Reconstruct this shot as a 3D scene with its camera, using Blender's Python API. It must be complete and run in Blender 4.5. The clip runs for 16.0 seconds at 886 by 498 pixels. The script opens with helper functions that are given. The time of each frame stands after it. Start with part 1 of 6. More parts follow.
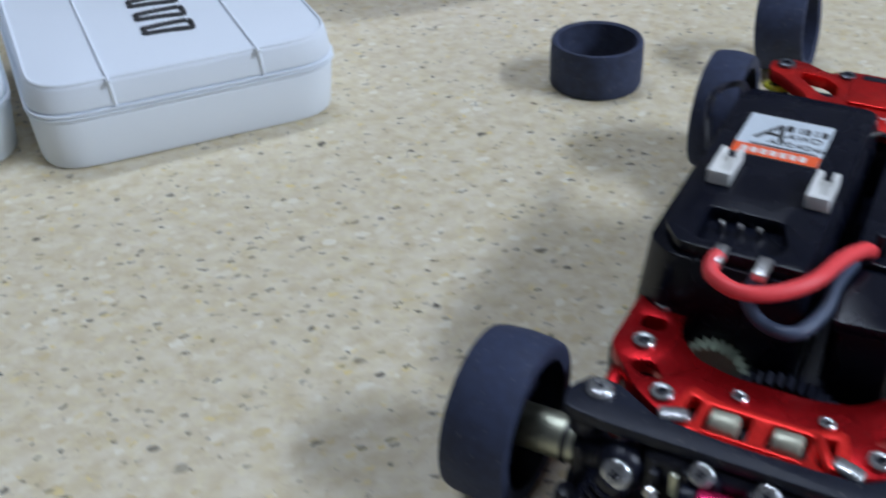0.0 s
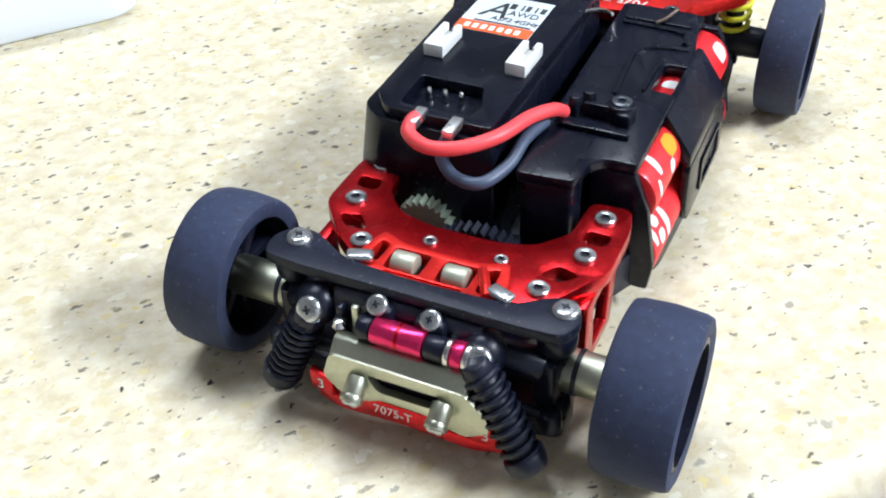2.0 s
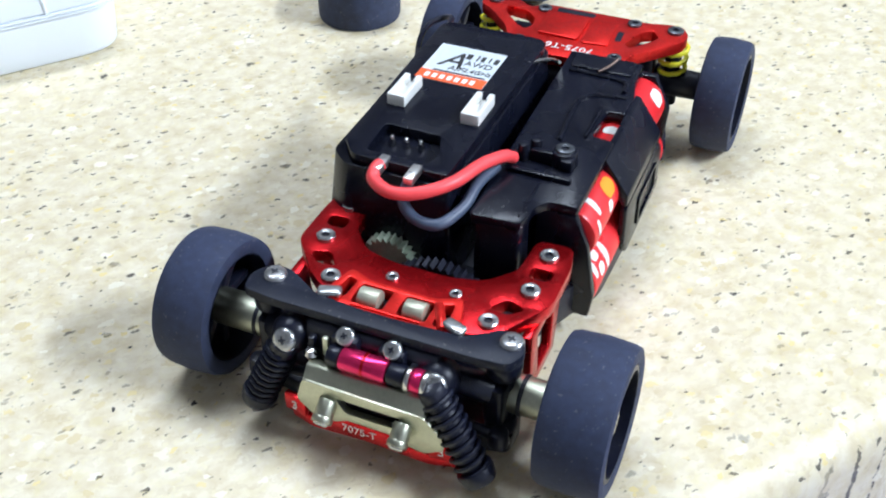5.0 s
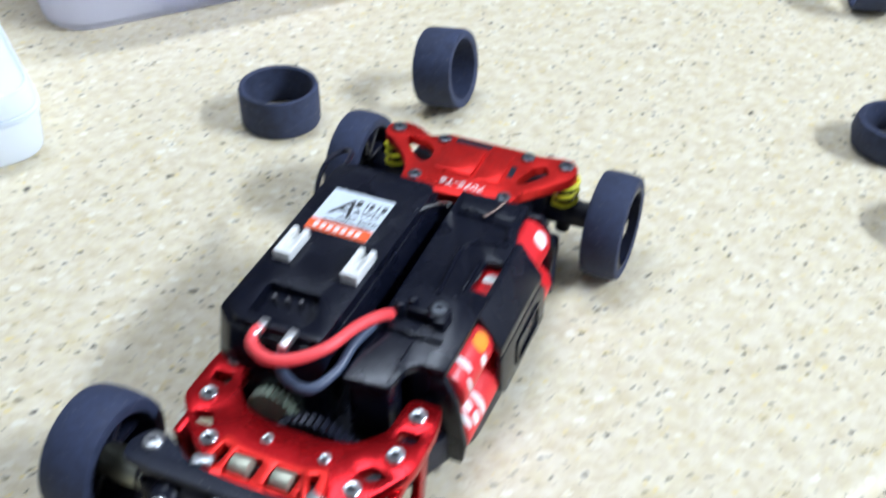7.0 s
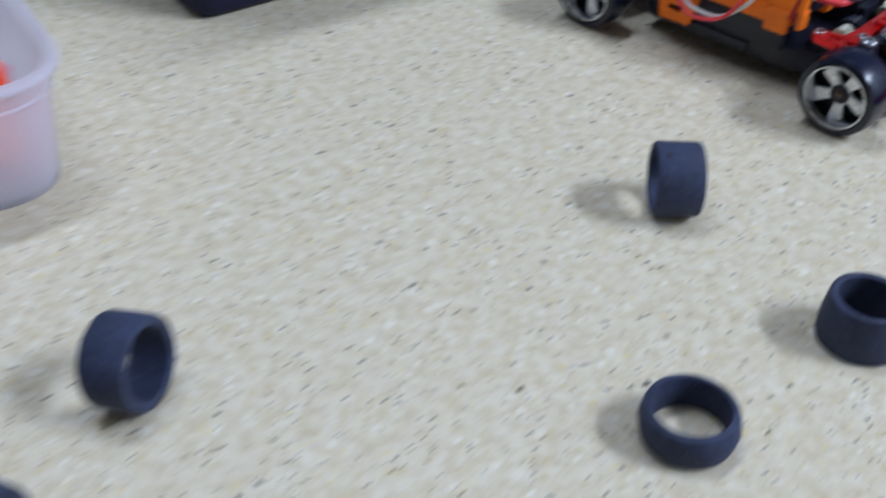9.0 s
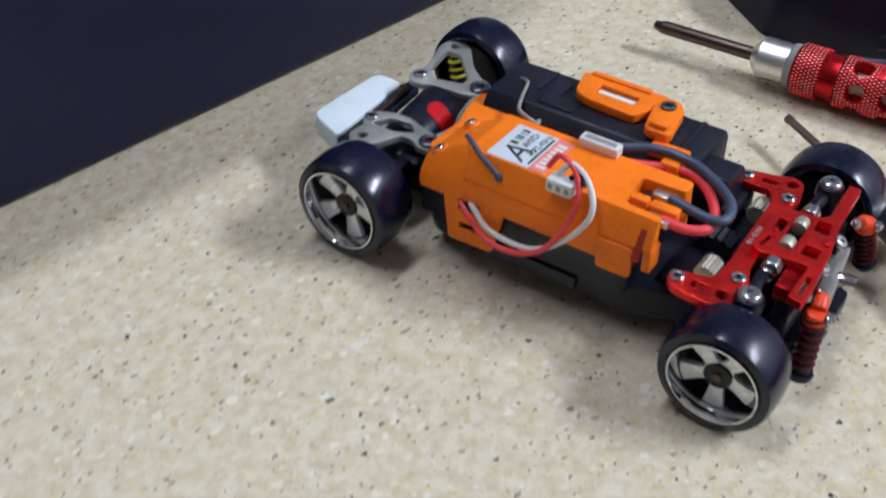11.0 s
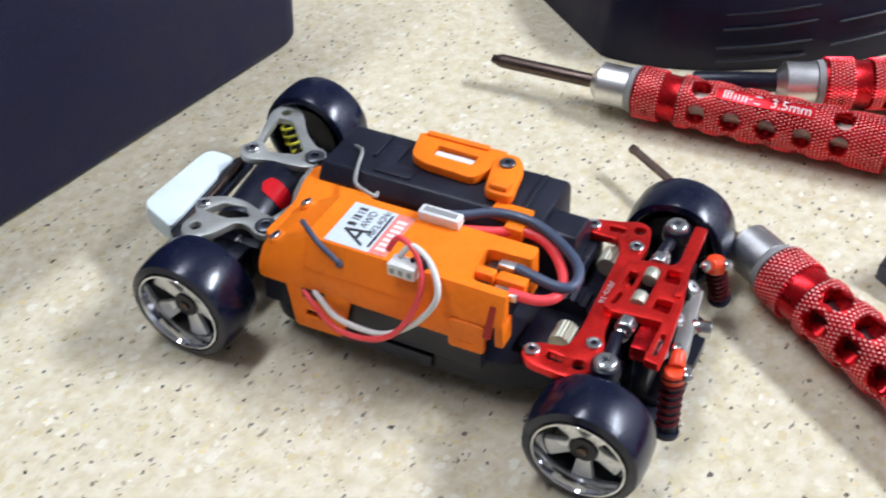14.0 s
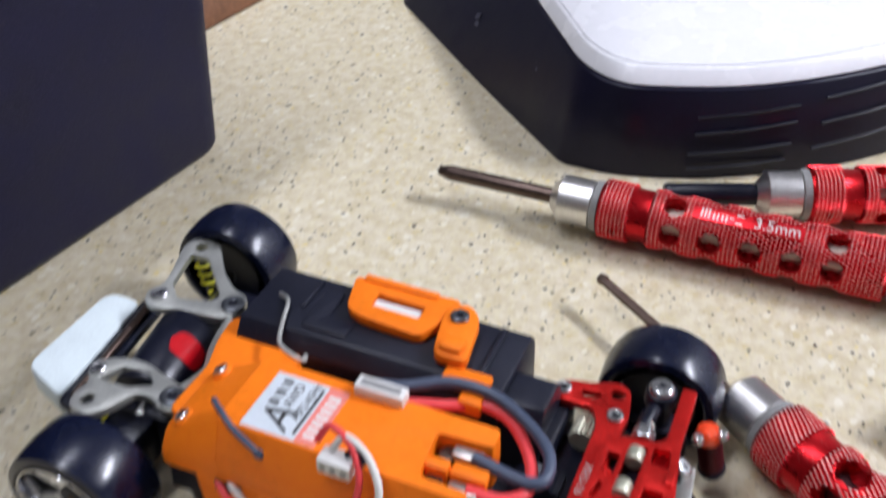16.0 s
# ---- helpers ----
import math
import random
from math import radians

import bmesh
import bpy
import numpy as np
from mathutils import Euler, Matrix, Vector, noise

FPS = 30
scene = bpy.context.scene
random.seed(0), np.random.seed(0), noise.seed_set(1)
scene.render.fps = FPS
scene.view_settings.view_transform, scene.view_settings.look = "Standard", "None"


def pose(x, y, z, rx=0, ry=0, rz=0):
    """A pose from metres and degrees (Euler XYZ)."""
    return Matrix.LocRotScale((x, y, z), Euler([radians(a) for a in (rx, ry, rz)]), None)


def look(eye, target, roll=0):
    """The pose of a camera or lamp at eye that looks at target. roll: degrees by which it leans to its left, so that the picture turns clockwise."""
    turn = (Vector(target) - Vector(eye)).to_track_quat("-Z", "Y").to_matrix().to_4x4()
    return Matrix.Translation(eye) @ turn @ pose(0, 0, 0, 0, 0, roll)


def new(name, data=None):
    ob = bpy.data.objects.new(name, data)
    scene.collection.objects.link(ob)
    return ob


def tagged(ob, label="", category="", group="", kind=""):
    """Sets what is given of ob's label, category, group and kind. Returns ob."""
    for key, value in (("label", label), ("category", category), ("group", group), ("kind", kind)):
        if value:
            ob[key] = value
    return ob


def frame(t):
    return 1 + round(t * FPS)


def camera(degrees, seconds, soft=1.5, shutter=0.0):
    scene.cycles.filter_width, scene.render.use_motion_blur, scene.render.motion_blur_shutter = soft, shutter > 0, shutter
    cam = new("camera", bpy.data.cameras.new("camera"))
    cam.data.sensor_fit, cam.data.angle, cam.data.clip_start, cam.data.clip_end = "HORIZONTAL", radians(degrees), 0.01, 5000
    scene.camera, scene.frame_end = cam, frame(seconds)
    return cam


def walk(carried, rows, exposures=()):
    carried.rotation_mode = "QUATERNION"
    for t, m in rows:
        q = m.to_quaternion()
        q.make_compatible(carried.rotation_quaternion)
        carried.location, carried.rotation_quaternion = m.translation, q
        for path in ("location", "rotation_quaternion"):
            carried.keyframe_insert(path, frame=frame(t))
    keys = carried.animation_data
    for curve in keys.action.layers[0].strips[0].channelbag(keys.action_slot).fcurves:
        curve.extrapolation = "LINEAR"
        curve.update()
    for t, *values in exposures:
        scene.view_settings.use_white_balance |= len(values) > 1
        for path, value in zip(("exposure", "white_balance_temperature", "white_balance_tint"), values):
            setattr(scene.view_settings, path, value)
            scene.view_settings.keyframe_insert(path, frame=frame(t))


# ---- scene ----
cam = camera(43.9, 16.0, soft=1.9, shutter=0.9)
PATH = [
    (0, (0.03315, 0.02080, 0.11635), (0.02273, 0.18496, 0.00258), -1.71),
    (0.5, (0.04413, 0.01244, 0.11372), (0.03668, 0.17709, 0.00043), -1.47),
    (1, (0.05740, 0.00973, 0.11192), (0.05519, 0.17055, -0.00696), -1.27),
    (1.5, (0.06322, 0.00622, 0.11020), (0.06386, 0.16399, -0.01271), -1.26),
    (2, (0.06525, 0.00341, 0.11691), (0.06566, 0.15990, -0.00763), -1.43),
    (2.5, (0.06156, 0.00186, 0.11705), (0.06268, 0.15782, -0.00815), -1.19),
    (3, (0.06375, 0.00385, 0.12073), (0.06694, 0.15978, -0.00448), -1.12),
    (3.5, (0.06564, 0.00038, 0.12309), (0.06990, 0.15632, -0.00207), -0.83),
    (3.7, (0.06534, -0.00164, 0.12351), (0.07019, 0.15448, -0.00140), -0.60),
    (5.8, (0.06895, -0.00752, 0.13845), (0.07538, 0.14815, 0.01305), -0.03),
    (6, (0.07002, -0.00751, 0.13928), (0.07663, 0.14858, 0.01440), -0.07),
    (6.5, (0.07586, -0.00517, 0.14967), (0.08342, 0.15003, 0.02375), 0.16),
    (7, (0.08684, 0.00240, 0.16220), (0.09462, 0.15729, 0.03590), 0.59),
    (7.5, (0.09388, 0.01807, 0.16850), (0.10511, 0.17318, 0.04274), 2.03),
    (8, (0.09787, 0.03753, 0.16940), (0.10981, 0.19368, 0.04500), 1.12),
    (8.5, (0.11575, 0.05719, 0.17737), (0.13310, 0.21423, 0.05474), 0.79),
    (9, (0.13938, 0.08962, 0.17534), (0.16442, 0.24490, 0.05180), 1.21),
    (9.5, (0.16479, 0.12347, 0.17236), (0.19843, 0.27703, 0.04873), 2.06),
    (10, (0.18925, 0.17087, 0.17107), (0.23098, 0.32108, 0.04579), 1.63),
    (10.2, (0.19239, 0.18528, 0.16952), (0.23653, 0.33467, 0.04408), 1.99),
    (12.3, (0.20070, 0.24383, 0.17939), (0.26102, 0.38519, 0.05141), -2.58),
    (12.5, (0.20294, 0.24335, 0.18031), (0.26398, 0.38465, 0.05261), -2.56),
    (13, (0.20774, 0.24482, 0.18259), (0.27127, 0.38339, 0.05312), -2.98),
    (13.5, (0.20855, 0.24064, 0.18329), (0.27352, 0.37816, 0.05341), -2.32),
    (14, (0.21442, 0.23990, 0.18231), (0.28225, 0.37676, 0.05320), -1.85),
    (14.5, (0.21762, 0.24021, 0.18216), (0.28822, 0.37671, 0.05416), -1.27),
    (15, (0.22141, 0.24571, 0.17927), (0.29582, 0.38334, 0.05469), -0.40),
    (15.5, (0.22756, 0.26229, 0.17447), (0.30404, 0.39893, 0.05004), -0.18),
    (16, (0.23651, 0.27869, 0.17457), (0.31541, 0.41620, 0.05265), -0.83),
]
EXPOSURE = [(0.0, -1.68, 5180, 11), (0.5, -1.24, 5260, 12.5), (1.5, -0.48, 5540, 8), (3.0, -0.63, 5390, 8.5), (6.5, -0.72, 5290, 8.2), (7.5, -1.06, 5150, 10.5), (8.5, -1.33, 5110, 11.5), (9.0, -1.58, 4980, 13.5), (9.5, -1.67, 4990, 14.5), (10.2, -1.81, 5220, 16.5), (12.3, -0.95, 5500, 12), (14.5, -1.02, 5560, 14), (16.0, -1.3, 5700, 16.5)]
walk(cam, [(t, look(eye, target, roll)) for t, eye, target, roll in PATH], EXPOSURE)

MM = 0.001
TABLE_TURN = 27.0

# ---- world and light ----
world = bpy.data.worlds.new("room_air")
scene.world = world
world.use_nodes = True
world.node_tree.nodes["Background"].inputs[0].default_value = (0.9, 0.95, 1.0, 1)
world.node_tree.nodes["Background"].inputs[1].default_value = 0.1


def area_lamp(name, eye, target, sx, sy, watts, colour):
    data = bpy.data.lights.new(name, "AREA")
    data.shape, data.size, data.size_y, data.energy, data.color = "RECTANGLE", sx, sy, watts, colour
    ob = new(name, data)
    ob.matrix_world = look(eye, target)
    return ob


LAMPS = [((1.95, -0.38, 1.66), 164.0, 0.0, 0.3, 1.0), ((-0.05, 0.70, 1.66), 31.0, 117.0, 0.16, 1.2)]
for (lx, ly, lz), watts, turn, wide, length in LAMPS:
    light = area_lamp("ceiling_lamp_light", (lx, ly, lz), (lx, ly + 0.001, 0), wide, length, watts, (1.0, 0.98, 0.95))
    light.matrix_world = pose(lx, ly, lz, 0, 0, turn)

# ---- mesh helpers, in millimetres ----


def bx(x0, x1, y0, y1, z0, z1, b=0.4, seg=2):
    """A box with bevelled edges."""
    bm = bmesh.new()
    bmesh.ops.create_cube(bm, size=1)
    for v in bm.verts:
        v.co = Vector(((x0 + x1) / 2 + v.co.x * (x1 - x0), (y0 + y1) / 2 + v.co.y * (y1 - y0), (z0 + z1) / 2 + v.co.z * (z1 - z0)))
    return soften(bm, b, seg)


def soften(bm, b, seg=2, sharp=0.5):
    if b:
        edges = [e for e in bm.edges if len(e.link_faces) == 2 and e.calc_face_angle() > sharp]
        bmesh.ops.bevel(bm, geom=edges, offset=b, segments=seg, affect="EDGES", profile=0.5, clamp_overlap=True)
    return bm


def circle(cx, cy, r, n=14):
    return [(cx + r * math.cos(2 * math.pi * i / n), cy + r * math.sin(2 * math.pi * i / n)) for i in range(n)]


def rounded(pts, r, n=4):
    """A polygon with rounded corners; r may be one number or one per corner."""
    out = []
    for i, p in enumerate(pts):
        p = Vector(p)
        a, c = Vector(pts[i - 1]), Vector(pts[(i + 1) % len(pts)])
        ri = r[i] if isinstance(r, (list, tuple)) else r
        u, w = (a - p), (c - p)
        ri = min(ri, u.length * 0.49, w.length * 0.49)
        if ri < 0.01:
            out.append(tuple(p))
            continue
        p0, p1 = p + u.normalized() * ri, p + w.normalized() * ri
        for k in range(n + 1):
            s = k / n
            out.append(tuple(p0 * (1 - s) ** 2 + p * 2 * s * (1 - s) + p1 * s * s))
    return out


def prism(pts, z0, z1, holes=(), b=0.0, seg=2, top=None):
    """A flat outline raised from z0 to z1, with holes through it; top: an outline of the same count for a tapered body."""
    bm = bmesh.new()
    if holes:
        for loop in (pts, *holes):
            vs = [bm.verts.new((x, y, z0)) for x, y in loop]
            for i in range(len(vs)):
                bm.edges.new((vs[i - 1], vs[i]))
        bmesh.ops.triangle_fill(bm, use_beauty=True, use_dissolve=False, edges=bm.edges[:])
        got = bmesh.ops.extrude_face_region(bm, geom=bm.faces[:])
        bmesh.ops.translate(bm, vec=(0, 0, z1 - z0), verts=[g for g in got["geom"] if isinstance(g, bmesh.types.BMVert)])
    else:
        lo = [bm.verts.new((x, y, z0)) for x, y in pts]
        hi = [bm.verts.new((x, y, z1)) for x, y in (top or pts)]
        bm.faces.new(lo[::-1])
        bm.faces.new(hi)
        for i in range(len(lo)):
            bm.faces.new((lo[i - 1], lo[i], hi[i], hi[i - 1]))
    bmesh.ops.recalc_face_normals(bm, faces=bm.faces[:])
    return soften(bm, b, seg)


def lathe(profile, n=32):
    """Turns a profile of (radius, height) round the z axis."""
    bm = bmesh.new()
    rings = []
    for r, h in profile:
        if r < 1e-6:
            rings.append([bm.verts.new((0, 0, h))])
        else:
            rings.append([bm.verts.new((r * math.cos(2 * math.pi * i / n), r * math.sin(2 * math.pi * i / n), h)) for i in range(n)])
    for a, c in zip(rings, rings[1:]):
        for i in range(n):
            j = (i + 1) % n
            q = [a[i % len(a)], a[j % len(a)], c[j % len(c)], c[i % len(c)]]
            q = list(dict.fromkeys(q))
            if len(q) > 2:
                bm.faces.new(q)
    bmesh.ops.recalc_face_normals(bm, faces=bm.faces[:])
    return bm


def aim(bm, p, d):
    """Lays the z axis of a mesh along d, from the point p."""
    m = Vector(d).normalized().to_track_quat("Z", "Y").to_matrix().to_4x4()
    bmesh.ops.transform(bm, matrix=Matrix.Translation(p) @ m, verts=bm.verts[:])
    return bm


def moved(bm, m):
    bmesh.ops.transform(bm, matrix=m, verts=bm.verts[:])
    return bm


def rod(p0, p1, r0, r1=None, n=16, b=0.0):
    p0, p1 = Vector(p0), Vector(p1)
    h = (p1 - p0).length
    r1 = r0 if r1 is None else r1
    bm = lathe([(0, 0), (r0, 0), (r1, h), (0, h)], n)
    return aim(soften(bm, b, 2, 0.8), p0, p1 - p0)


def smooth_line(pts, n=8):
    """Points along a rounded line through the given ones."""
    pts = [Vector(p) for p in pts]
    ext = [pts[0] * 2 - pts[1], *pts, pts[-1] * 2 - pts[-2]]
    out = []
    for i in range(1, len(ext) - 2):
        a, p, q, d = ext[i - 1:i + 3]
        for k in range(n):
            s = k / n
            out.append(0.5 * ((2 * p) + (q - a) * s + (2 * a - 5 * p + 4 * q - d) * s * s + (3 * p - a - 3 * q + d) * s ** 3))
    return out + [pts[-1]]


def tube(pts, r, n=10, steps=8):
    """A round cord along a line."""
    line = smooth_line(pts, steps)
    bm, rings, up = bmesh.new(), [], Vector((0.3, 0.2, 1)).normalized()
    for i, p in enumerate(line):
        d = (line[min(i + 1, len(line) - 1)] - line[max(i - 1, 0)]).normalized()
        side = d.cross(up)
        side = side.normalized() if side.length > 1e-4 else d.orthogonal().normalized()
        up = side.cross(d).normalized()
        rings.append([bm.verts.new(p + r * (side * math.cos(2 * math.pi * k / n) + up * math.sin(2 * math.pi * k / n))) for k in range(n)])
    for a, c in zip(rings, rings[1:]):
        for k in range(n):
            bm.faces.new((a[k], a[(k + 1) % n], c[(k + 1) % n], c[k]))
    bm.faces.new(rings[0][::-1])
    bm.faces.new(rings[-1])
    bmesh.ops.recalc_face_normals(bm, faces=bm.faces[:])
    return bm


def coil(p0, p1, radius, wire, turns, n=7):
    p0, p1 = Vector(p0), Vector(p1)
    d = p1 - p0
    m = d.normalized().to_track_quat("Z", "Y").to_matrix()
    count = int(turns * 10)
    return tube([p0 + m @ Vector((radius * math.cos(i * 0.628), radius * math.sin(i * 0.628), d.length * i / count)) for i in range(count + 1)], wire, n, 1)


def join(*bms):
    out = bmesh.new()
    for bm in bms:
        me = bpy.data.meshes.new("joined")
        bm.to_mesh(me)
        out.from_mesh(me)
        bpy.data.meshes.remove(me)
        bm.free()
    return out


def to_mesh(name, bm, material, sharp=38.0):
    bmesh.ops.scale(bm, vec=(MM, MM, MM), verts=bm.verts[:])
    me = bpy.data.meshes.new(name)
    bm.to_mesh(me)
    bm.free()
    me.shade_smooth()
    me.set_sharp_from_angle(angle=radians(sharp))
    me.materials.append(material)
    return me


def part(name, bm, material, parent, label=""):
    """One mesh object under a thing or a part."""
    ob = new(name, to_mesh(name, bm, material))
    ob.parent = parent
    return tagged(ob, label)


def again(name, mesh, parent, m):
    """Another object on the same mesh, at the pose m under its parent."""
    ob = new(name, mesh)
    ob.parent, ob.matrix_local = parent, m
    return ob


def thing(name, m, label, category, group=""):
    ob = new(name)
    ob.empty_display_size = 0.01
    ob.matrix_world = m
    return tagged(ob, label, category, group)


def at(x, y, z, rz=0.0, rx=0.0, ry=0.0):
    return pose(x * MM, y * MM, z * MM, rx, ry, rz)


def facing(x, y, z, d):
    m = Vector(d).normalized().to_track_quat("Z", "Y").to_matrix().to_4x4()
    return Matrix.Translation((x * MM, y * MM, z * MM)) @ m


def lettering(name, text, size, material, parent, m, label="", depth=0.05, stretch=1.0, shear=0.0):
    """Raised flat writing in the built-in font, as a mesh."""
    cu = bpy.data.curves.new("writing", "FONT")
    cu.body, cu.size, cu.extrude, cu.align_x, cu.align_y, cu.shear = text, size * MM, depth * MM, "CENTER", "CENTER", shear
    cu.resolution_u = 3
    tmp = new("writing", cu)
    tmp.scale.x = stretch
    bpy.context.view_layer.update()
    me = bpy.data.meshes.new_from_object(tmp.evaluated_get(bpy.context.evaluated_depsgraph_get()))
    bpy.data.objects.remove(tmp)
    me.transform(Matrix.Diagonal((stretch, 1, 1, 1)))
    me.materials.clear()
    me.materials.append(material)
    ob = new(name, me)
    ob.parent, ob.matrix_local = parent, m
    return tagged(ob, label)


# ---- materials ----


def nodes_of(name):
    m = bpy.data.materials.new(name)
    m.use_nodes = True
    return m, m.node_tree.nodes, m.node_tree.links, m.node_tree.nodes["Principled BSDF"]


def surface(name, colour, rough=0.5, metal=0.0, spread=0.12, grain=900.0, bump=0.15, coat=0.0, specks=0.0, wear=0.0, spec=0.5):
    """A material with two scales of change in tone, a change in gloss, fine relief, dust specks and worn light spots."""
    m, n, l, p = nodes_of(name)
    tc = n.new("ShaderNodeTexCoord")
    big, fine = n.new("ShaderNodeTexNoise"), n.new("ShaderNodeTexNoise")
    big.inputs["Scale"].default_value, fine.inputs["Scale"].default_value = 90.0, grain
    big.inputs["Detail"].default_value, fine.inputs["Detail"].default_value = 3, 4
    for t in (big, fine):
        l.new(tc.outputs["Object"], t.inputs["Vector"])
    mix = n.new("ShaderNodeMath")
    mix.operation = "ADD"
    l.new(big.outputs[0], mix.inputs[0])
    l.new(fine.outputs[0], mix.inputs[1])
    rampv = n.new("ShaderNodeMapRange")
    rampv.inputs[1].default_value, rampv.inputs[2].default_value = 0.6, 1.4
    rampv.inputs[3].default_value, rampv.inputs[4].default_value = 1 - spread, 1 + spread
    l.new(mix.outputs[0], rampv.inputs[0])
    mul = n.new("ShaderNodeMix")
    mul.data_type, mul.blend_type = "RGBA", "MULTIPLY"
    mul.inputs[0].default_value = 1
    mul.inputs[6].default_value = (*colour, 1)
    l.new(rampv.outputs[0], mul.inputs[7])
    out = mul.outputs[2]
    if specks:
        sp = n.new("ShaderNodeTexNoise")
        sp.inputs["Scale"].default_value, sp.inputs["Detail"].default_value = 1500, 2
        l.new(tc.outputs["Object"], sp.inputs["Vector"])
        th = n.new("ShaderNodeMapRange")
        th.inputs[1].default_value, th.inputs[2].default_value = 0.66, 0.72
        th.inputs[4].default_value = specks
        l.new(sp.outputs[0], th.inputs[0])
        dust = n.new("ShaderNodeMix")
        dust.data_type = "RGBA"
        l.new(th.outputs[0], dust.inputs[0])
        l.new(out, dust.inputs[6])
        dust.inputs[7].default_value = (0.5, 0.45, 0.38, 1)
        out = dust.outputs[2]
    l.new(out, p.inputs["Base Color"])
    ro = n.new("ShaderNodeMapRange")
    ro.inputs[1].default_value, ro.inputs[2].default_value = 0.3, 0.7
    ro.inputs[3].default_value, ro.inputs[4].default_value = max(rough - 0.08, 0.02), min(rough + 0.1, 1)
    l.new(big.outputs[0], ro.inputs[0])
    l.new(ro.outputs[0], p.inputs["Roughness"])
    p.inputs["Metallic"].default_value = metal
    p.inputs["Coat Weight"].default_value = coat
    p.inputs["Specular IOR Level"].default_value = spec
    if bump:
        b = n.new("ShaderNodeBump")
        b.inputs["Strength"].default_value, b.inputs["Distance"].default_value = bump, 0.0002
        l.new(fine.outputs[0], b.inputs["Height"])
        l.new(b.outputs[0], p.inputs["Normal"])
    return m


def laminate():
    """Cream chipped laminate: pale flakes of several tones and sparse dark slivers of two sizes."""
    m, n, l, p = nodes_of("speckled_laminate")
    tc = n.new("ShaderNodeTexCoord")

    def math_node(op, a, c):
        q = n.new("ShaderNodeMath")
        q.operation = op
        for i, v in enumerate((a, c)):
            if isinstance(v, (int, float)):
                q.inputs[i].default_value = v
            else:
                l.new(v, q.inputs[i])
        return q.outputs[0]

    def noise(scale, detail=3, vec=None):
        q = n.new("ShaderNodeTexNoise")
        q.inputs["Scale"].default_value, q.inputs["Detail"].default_value = scale, detail
        l.new(vec or tc.outputs["Object"], q.inputs["Vector"])
        return q

    warp = noise(420, 3)
    crumble = noise(1500, 2)
    off = n.new("ShaderNodeVectorMath")
    off.operation = "SUBTRACT"
    l.new(warp.outputs["Color"], off.inputs[0])
    off.inputs[1].default_value = (0.5, 0.5, 0.5)

    def placed(turn, sx, sy, amount):
        sc = n.new("ShaderNodeVectorMath")
        sc.operation = "SCALE"
        l.new(off.outputs[0], sc.inputs[0])
        sc.inputs["Scale"].default_value = amount
        fine = n.new("ShaderNodeVectorMath")
        fine.operation = "MULTIPLY_ADD"
        l.new(crumble.outputs["Color"], fine.inputs[0])
        fine.inputs[1].default_value = (0.0011, 0.0011, 0.0)
        l.new(sc.outputs[0], fine.inputs[2])
        ad = n.new("ShaderNodeVectorMath")
        l.new(tc.outputs["Object"], ad.inputs[0])
        l.new(fine.outputs[0], ad.inputs[1])
        mp = n.new("ShaderNodeMapping")
        mp.inputs["Rotation"].default_value = (0, 0, radians(turn))
        mp.inputs["Scale"].default_value = (sx, sy, 1)
        l.new(ad.outputs[0], mp.inputs["Vector"])
        return mp.outputs[0]

    def cells(vec, scale):
        q = n.new("ShaderNodeTexVoronoi")
        q.voronoi_dimensions = "2D"
        q.inputs["Scale"].default_value = scale
        l.new(vec, q.inputs["Vector"])
        return q

    def flecks(turn, stretch, spacing, share, size, amount=0.0022):
        v = cells(placed(turn, 1.0, stretch, amount), 1000.0 / spacing)
        sep = n.new("ShaderNodeSeparateColor")
        l.new(v.outputs["Color"], sep.inputs[0])
        there = math_node("LESS_THAN", sep.outputs[0], share)
        reach = math_node("MULTIPLY", math_node("ADD", math_node("MULTIPLY", math_node("MULTIPLY", sep.outputs[1], sep.outputs[1]), 1.0), 0.22), size)
        edge = n.new("ShaderNodeMapRange")
        l.new(math_node("SUBTRACT", reach, v.outputs["Distance"]), edge.inputs[0])
        edge.inputs[1].default_value, edge.inputs[2].default_value = 0.0, 0.06
        return math_node("MULTIPLY", math_node("MULTIPLY", edge.outputs[0], there), math_node("ADD", math_node("MULTIPLY", sep.outputs[2], 0.65), 0.35))

    chips = cells(placed(12, 1.0, 1.6, 0.004), 800)
    sep = n.new("ShaderNodeSeparateColor")
    l.new(chips.outputs["Color"], sep.inputs[0])
    ramp = n.new("ShaderNodeValToRGB")
    el = ramp.color_ramp.elements
    el[0].position, el[0].color = 0.0, (0.58, 0.495, 0.30, 1)
    el[1].position, el[1].color = 1.0, (0.74, 0.68, 0.535, 1)
    for pos, col in ((0.2, (0.66, 0.58, 0.40, 1)), (0.45, (0.69, 0.62, 0.45, 1)), (0.8, (0.72, 0.65, 0.39, 1))):
        el.new(pos).color = col
    l.new(sep.outputs[0], ramp.inputs[0])
    soft = noise(260, 5)
    base = n.new("ShaderNodeMix")
    base.data_type = "RGBA"
    base.inputs[0].default_value = 0.55
    tone = n.new("ShaderNodeValToRGB")
    te = tone.color_ramp.elements
    te[0].position, te[0].color = 0.34, (0.57, 0.475, 0.285, 1)
    te[1].position, te[1].color = 0.62, (0.75, 0.69, 0.54, 1)
    l.new(soft.outputs[0], tone.inputs[0])
    l.new(ramp.outputs[0], base.inputs[6])
    l.new(tone.outputs[0], base.inputs[7])
    out = base.outputs[2]
